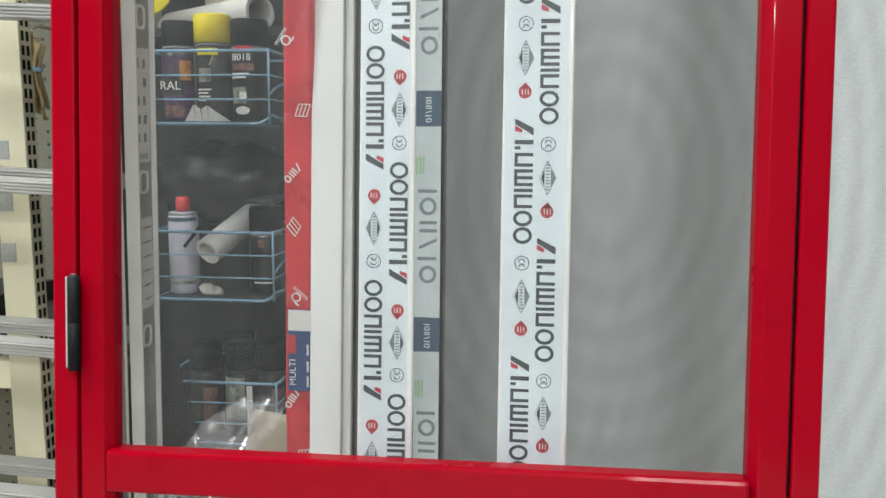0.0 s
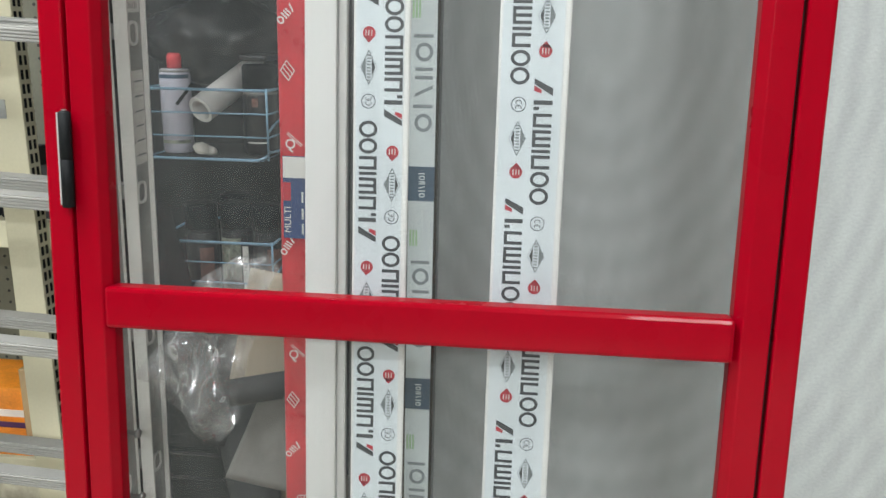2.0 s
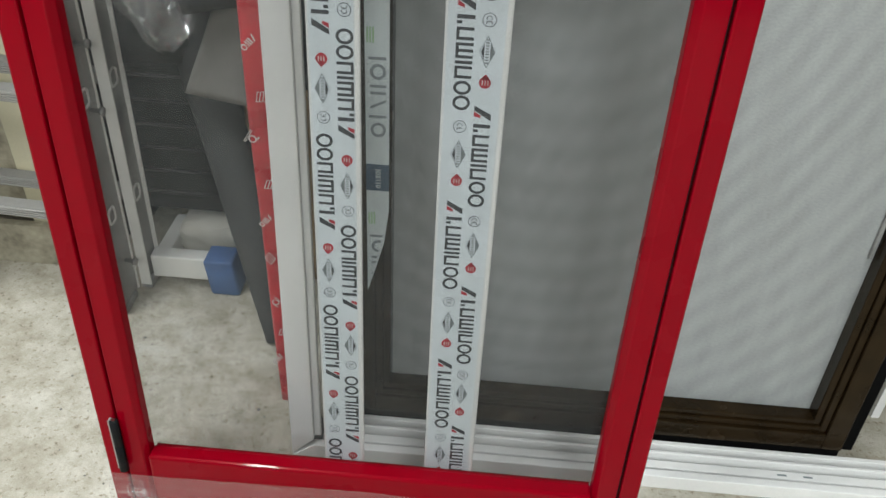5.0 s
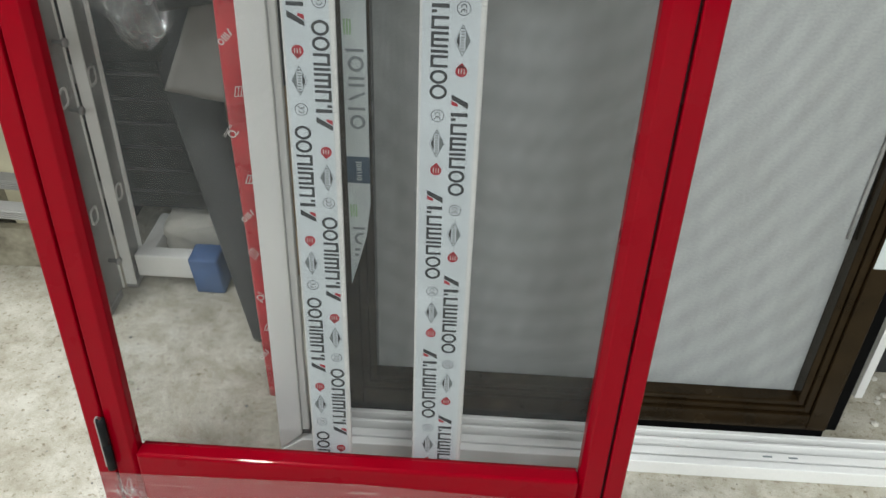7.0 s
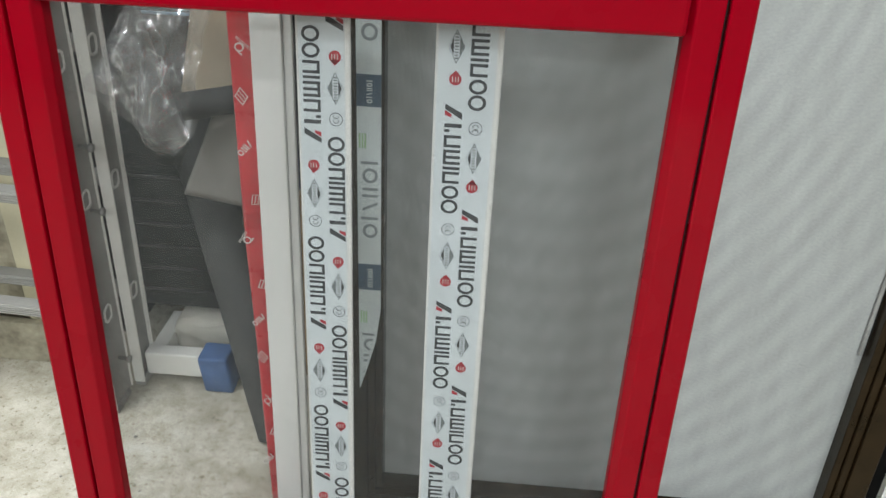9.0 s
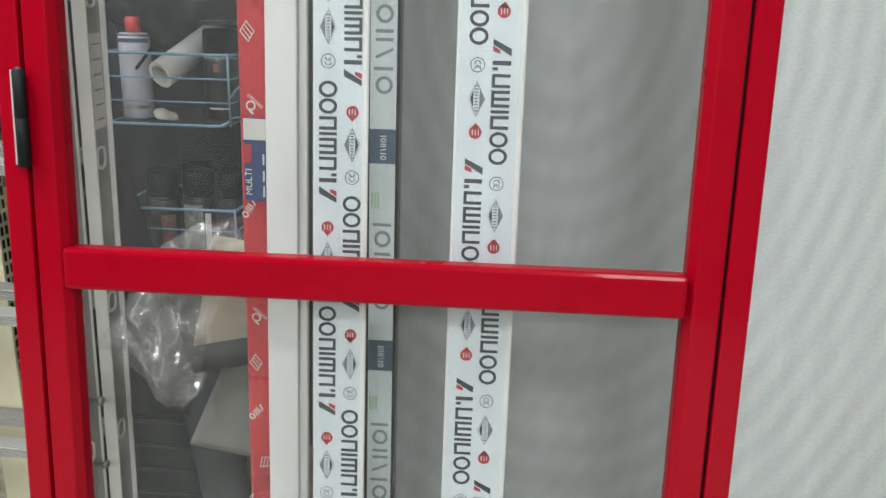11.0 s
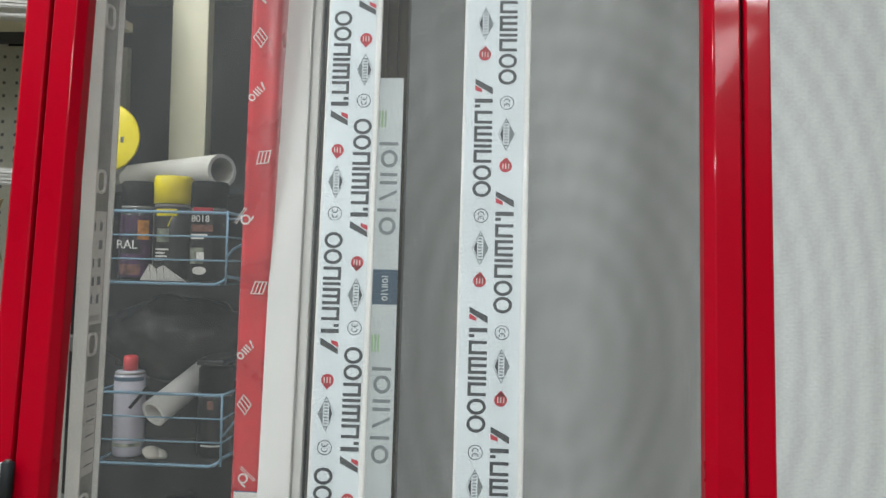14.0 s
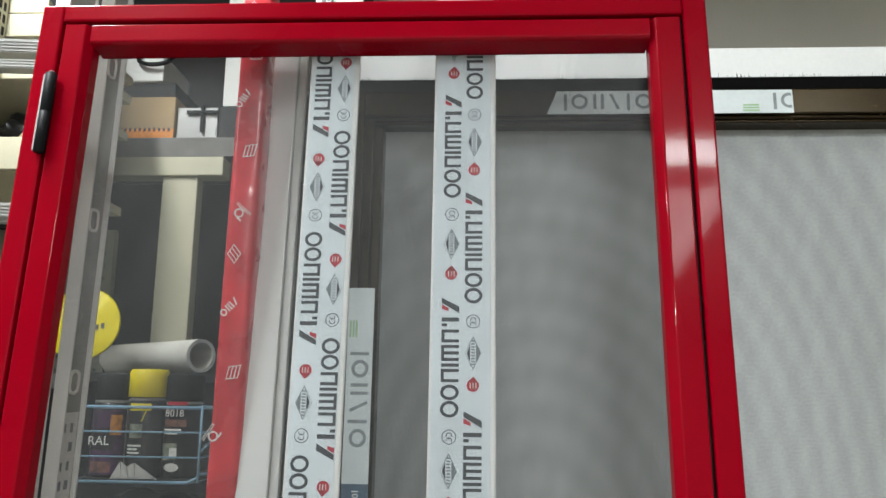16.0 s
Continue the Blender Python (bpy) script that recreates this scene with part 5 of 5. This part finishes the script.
def sheet(name, corners, mat, label, bend, category="sheet"):
    """A thin sheet between four corners, gently bent."""
    a, b, c_, d_ = [Vector(p) for p in corners]
    nrm = (b - a).cross(d_ - a).normalized()
    bm = bmesh.new()
    n = 14
    g = []
    for side in (0, 0.0015):
        rows = []
        for j in range(n + 1):
            v = j / n
            row = []
            for i in range(n + 1):
                u = i / n
                p = a.lerp(b, u).lerp(d_.lerp(c_, u), v) + nrm * (bend * math.sin(math.pi * u) * (0.4 + 0.6 * v) + 0.003 * noise.noise(Vector((u * 3, v * 3, 7))) + side)
                row.append(bm.verts.new(p))
            rows.append(row)
        g.append(rows)
    for rows in g:
        for j in range(n):
            for i in range(n):
                bm.faces.new((rows[j][i], rows[j][i + 1], rows[j + 1][i + 1], rows[j + 1][i]))
    lo, hi = g
    for k in range(n):
        bm.faces.new((lo[0][k], lo[0][k + 1], hi[0][k + 1], hi[0][k]))
        bm.faces.new((lo[n][k], lo[n][k + 1], hi[n][k + 1], hi[n][k]))
        bm.faces.new((lo[k][0], lo[k + 1][0], hi[k + 1][0], hi[k][0]))
        bm.faces.new((lo[k][n], lo[k + 1][n], hi[k + 1][n], hi[k][n]))
    return tagged(part(name, bm, mat, None, "", True), label, category)


sheet("beige_paper_sheet", ((-0.405, 1.402, 0.655), (-0.215, 1.44, 0.672), (-0.215, 1.46, 0.86), (-0.362, 1.43, 0.875)), KRAFT, "curved beige paper sheet tucked behind the red package", 0.025)
sheet("grey_foam_sheet", ((-0.400, 1.350, 0.497), (-0.222, 1.352, 0.470), (-0.222, 1.385, 0.675), (-0.330, 1.385, 0.668)), FOAM, "grey-brown foam sheet hanging behind the red package", 0.012)
sheet("cardboard_sheet", ((-0.335, 1.455, 0.0), (-0.205, 1.455, 0.0), (-0.205, 1.468, 0.46), (-0.335, 1.468, 0.46)), CARD, "brown cardboard sheet standing on the floor", 0.004)
sheet("grey_drape", ((-0.545, 1.405, 0.52), (-0.40, 1.43, 0.52), (-0.505, 1.425, 0.99), (-0.535, 1.42, 1.0)), CHARCOAL, "grey sheet hanging beside the ladder", 0.01)

crate = thing("black_crate", "black plastic crate with wire ribs on the stand's base", "crate", pose(0, 0, 0))
part("body", box(-0.64, -0.385, 1.50, 1.69, 0.131, 0.50, 0.004), DARK, crate)
for k in range(6):
    part("rib", wire([(-0.635, 1.494, 0.18 + 0.055 * k), (-0.39, 1.494, 0.18 + 0.055 * k)], 0.003, 8), CAN_DARK, crate, "glossy black rib", True)

bag_bm = bmesh.new()
outline = [(-0.540, 0.705), (-0.515, 0.735), (-0.485, 0.775), (-0.455, 0.835), (-0.425, 0.875), (-0.36, 0.915), (-0.30, 0.925), (-0.285, 0.90), (-0.31, 0.85), (-0.335, 0.79), (-0.352, 0.73), (-0.352, 0.66), (-0.362, 0.62), (-0.39, 0.592), (-0.418, 0.588), (-0.45, 0.625), (-0.495, 0.665)]
for layer in (0, 1):
    cx, cz = -0.415, 0.745
    NR, per = 9, 4
    ring_pts = []
    ol = []
    for k in range(len(outline)):
        p, q_ = Vector(outline[k]), Vector(outline[(k + 1) % len(outline)])
        ol += [p.lerp(q_, j / per) for j in range(per)]
    prev = None
    for r_ in range(NR, 0, -1):
        f = r_ / NR
        cur = []
        for p in ol:
            x, z = cx + (p.x - cx) * f, cz + (p.y - cz) * f
            crs = abs(noise.noise(Vector((x * 16 + 3 * layer, z * 16, 1.7)))) * 0.05 + abs(noise.noise(Vector((x * 45, z * 30, 5 + layer)))) * 0.009
            bulge = 0.035 * (1 - f ** 2)
            cur.append(bag_bm.verts.new((x, 1.325 + (z - 0.6) * 0.10 + (-bulge - crs if layer == 0 else bulge * 0.6 + crs), z)))
        if prev:
            for k in range(len(ol)):
                bag_bm.faces.new((prev[k], prev[(k + 1) % len(ol)], cur[(k + 1) % len(ol)], cur[k]))
        prev = cur
    bag_bm.faces.new(prev)
tagged(part("clear_plastic_bag", bag_bm, CLEAR), "crumpled clear plastic bag hanging by the ladder", "plastic bag")

# ---- beside the brown screen ----
wp = thing("white_edge_profile", "thin white profile leaning behind the brown screen", "aluminium profile", pose(0.934, 1.176, 0, -3, 0.6, 0))
part("strip", box(-0.008, 0.008, 0, 0.02, 0, 1.9, 0.001), WHITE, wp)
carton(0.985, 1.4, 1.36, 1.7, 0.0, 0.30, CARD, "brown cardboard box on the floor behind the screen")
carton(0.985, 1.10, 1.25, 1.34, 0.0, 0.05, CHARCOAL, "dark offcut lying on the floor", category="offcut")
rng = random.Random(3)
for k in range(16):
    bm = bmesh.new()
    bmesh.ops.create_icosphere(bm, subdivisions=1, radius=rng.uniform(0.003, 0.009))
    for v in bm.verts:
        v.co.z *= 0.5
    ob = tagged(part("plaster_crumb", bm, RUBBLE), "small pale crumb of plaster on the floor", "crumb", "plaster crumbs")
    ob.matrix_world = pose(rng.uniform(0.93, 1.05), rng.uniform(1.09, 1.24), 0.002)
grit_rng = random.Random(21)
grit = bmesh.new()
for k in range(260):
    x, y, r = grit_rng.uniform(-1.0, 1.05), grit_rng.uniform(0.55, 1.45), 0.0008 + 0.0022 * grit_rng.random() ** 3
    lo = [grit.verts.new((x + r * grit_rng.uniform(0.6, 1.2) * math.cos(a), y + r * grit_rng.uniform(0.6, 1.2) * math.sin(a), 0.0002)) for a in (0.2, 1.5, 2.8, 4.0, 5.2)]
    top = grit.verts.new((x, y, 0.0002 + 0.7 * r))
    for q in range(5):
        grit.faces.new((lo[q], lo[(q + 1) % 5], top))
tagged(part("floor_grit", grit, FOAM), "fine dark grit and flakes on the concrete floor", "grit", kind="stuff")
for x, y, s_ in ((-0.52, 1.222, 0.010), (-0.498, 1.205, 0.006), (-0.47, 1.10, 0.005), (-0.455, 1.085, 0.006), (-0.44, 1.075, 0.004), (-0.24, 1.06, 0.010), (-0.225, 1.045, 0.006), (-0.86, 1.25, 0.009), (-0.78, 1.12, 0.004), (-0.60, 1.02, 0.007), (-0.56, 0.93, 0.004), (-0.50, 0.98, 0.003), (0.50, 0.90, 0.005)):
    bm = bmesh.new()
    bmesh.ops.create_icosphere(bm, subdivisions=1, radius=0.42 * s_)
    for v in bm.verts:
        v.co *= 1 + 0.5 * noise.noise(v.co * 150)
        v.co.z = v.co.z * 0.35
    ob = tagged(part("floor_crumb", bm, FOAM), "small dark crumb on the concrete floor", "crumb", "dark crumbs")
    ob.matrix_world = pose(x, y, 0.001, 0, 0, 40 * x)
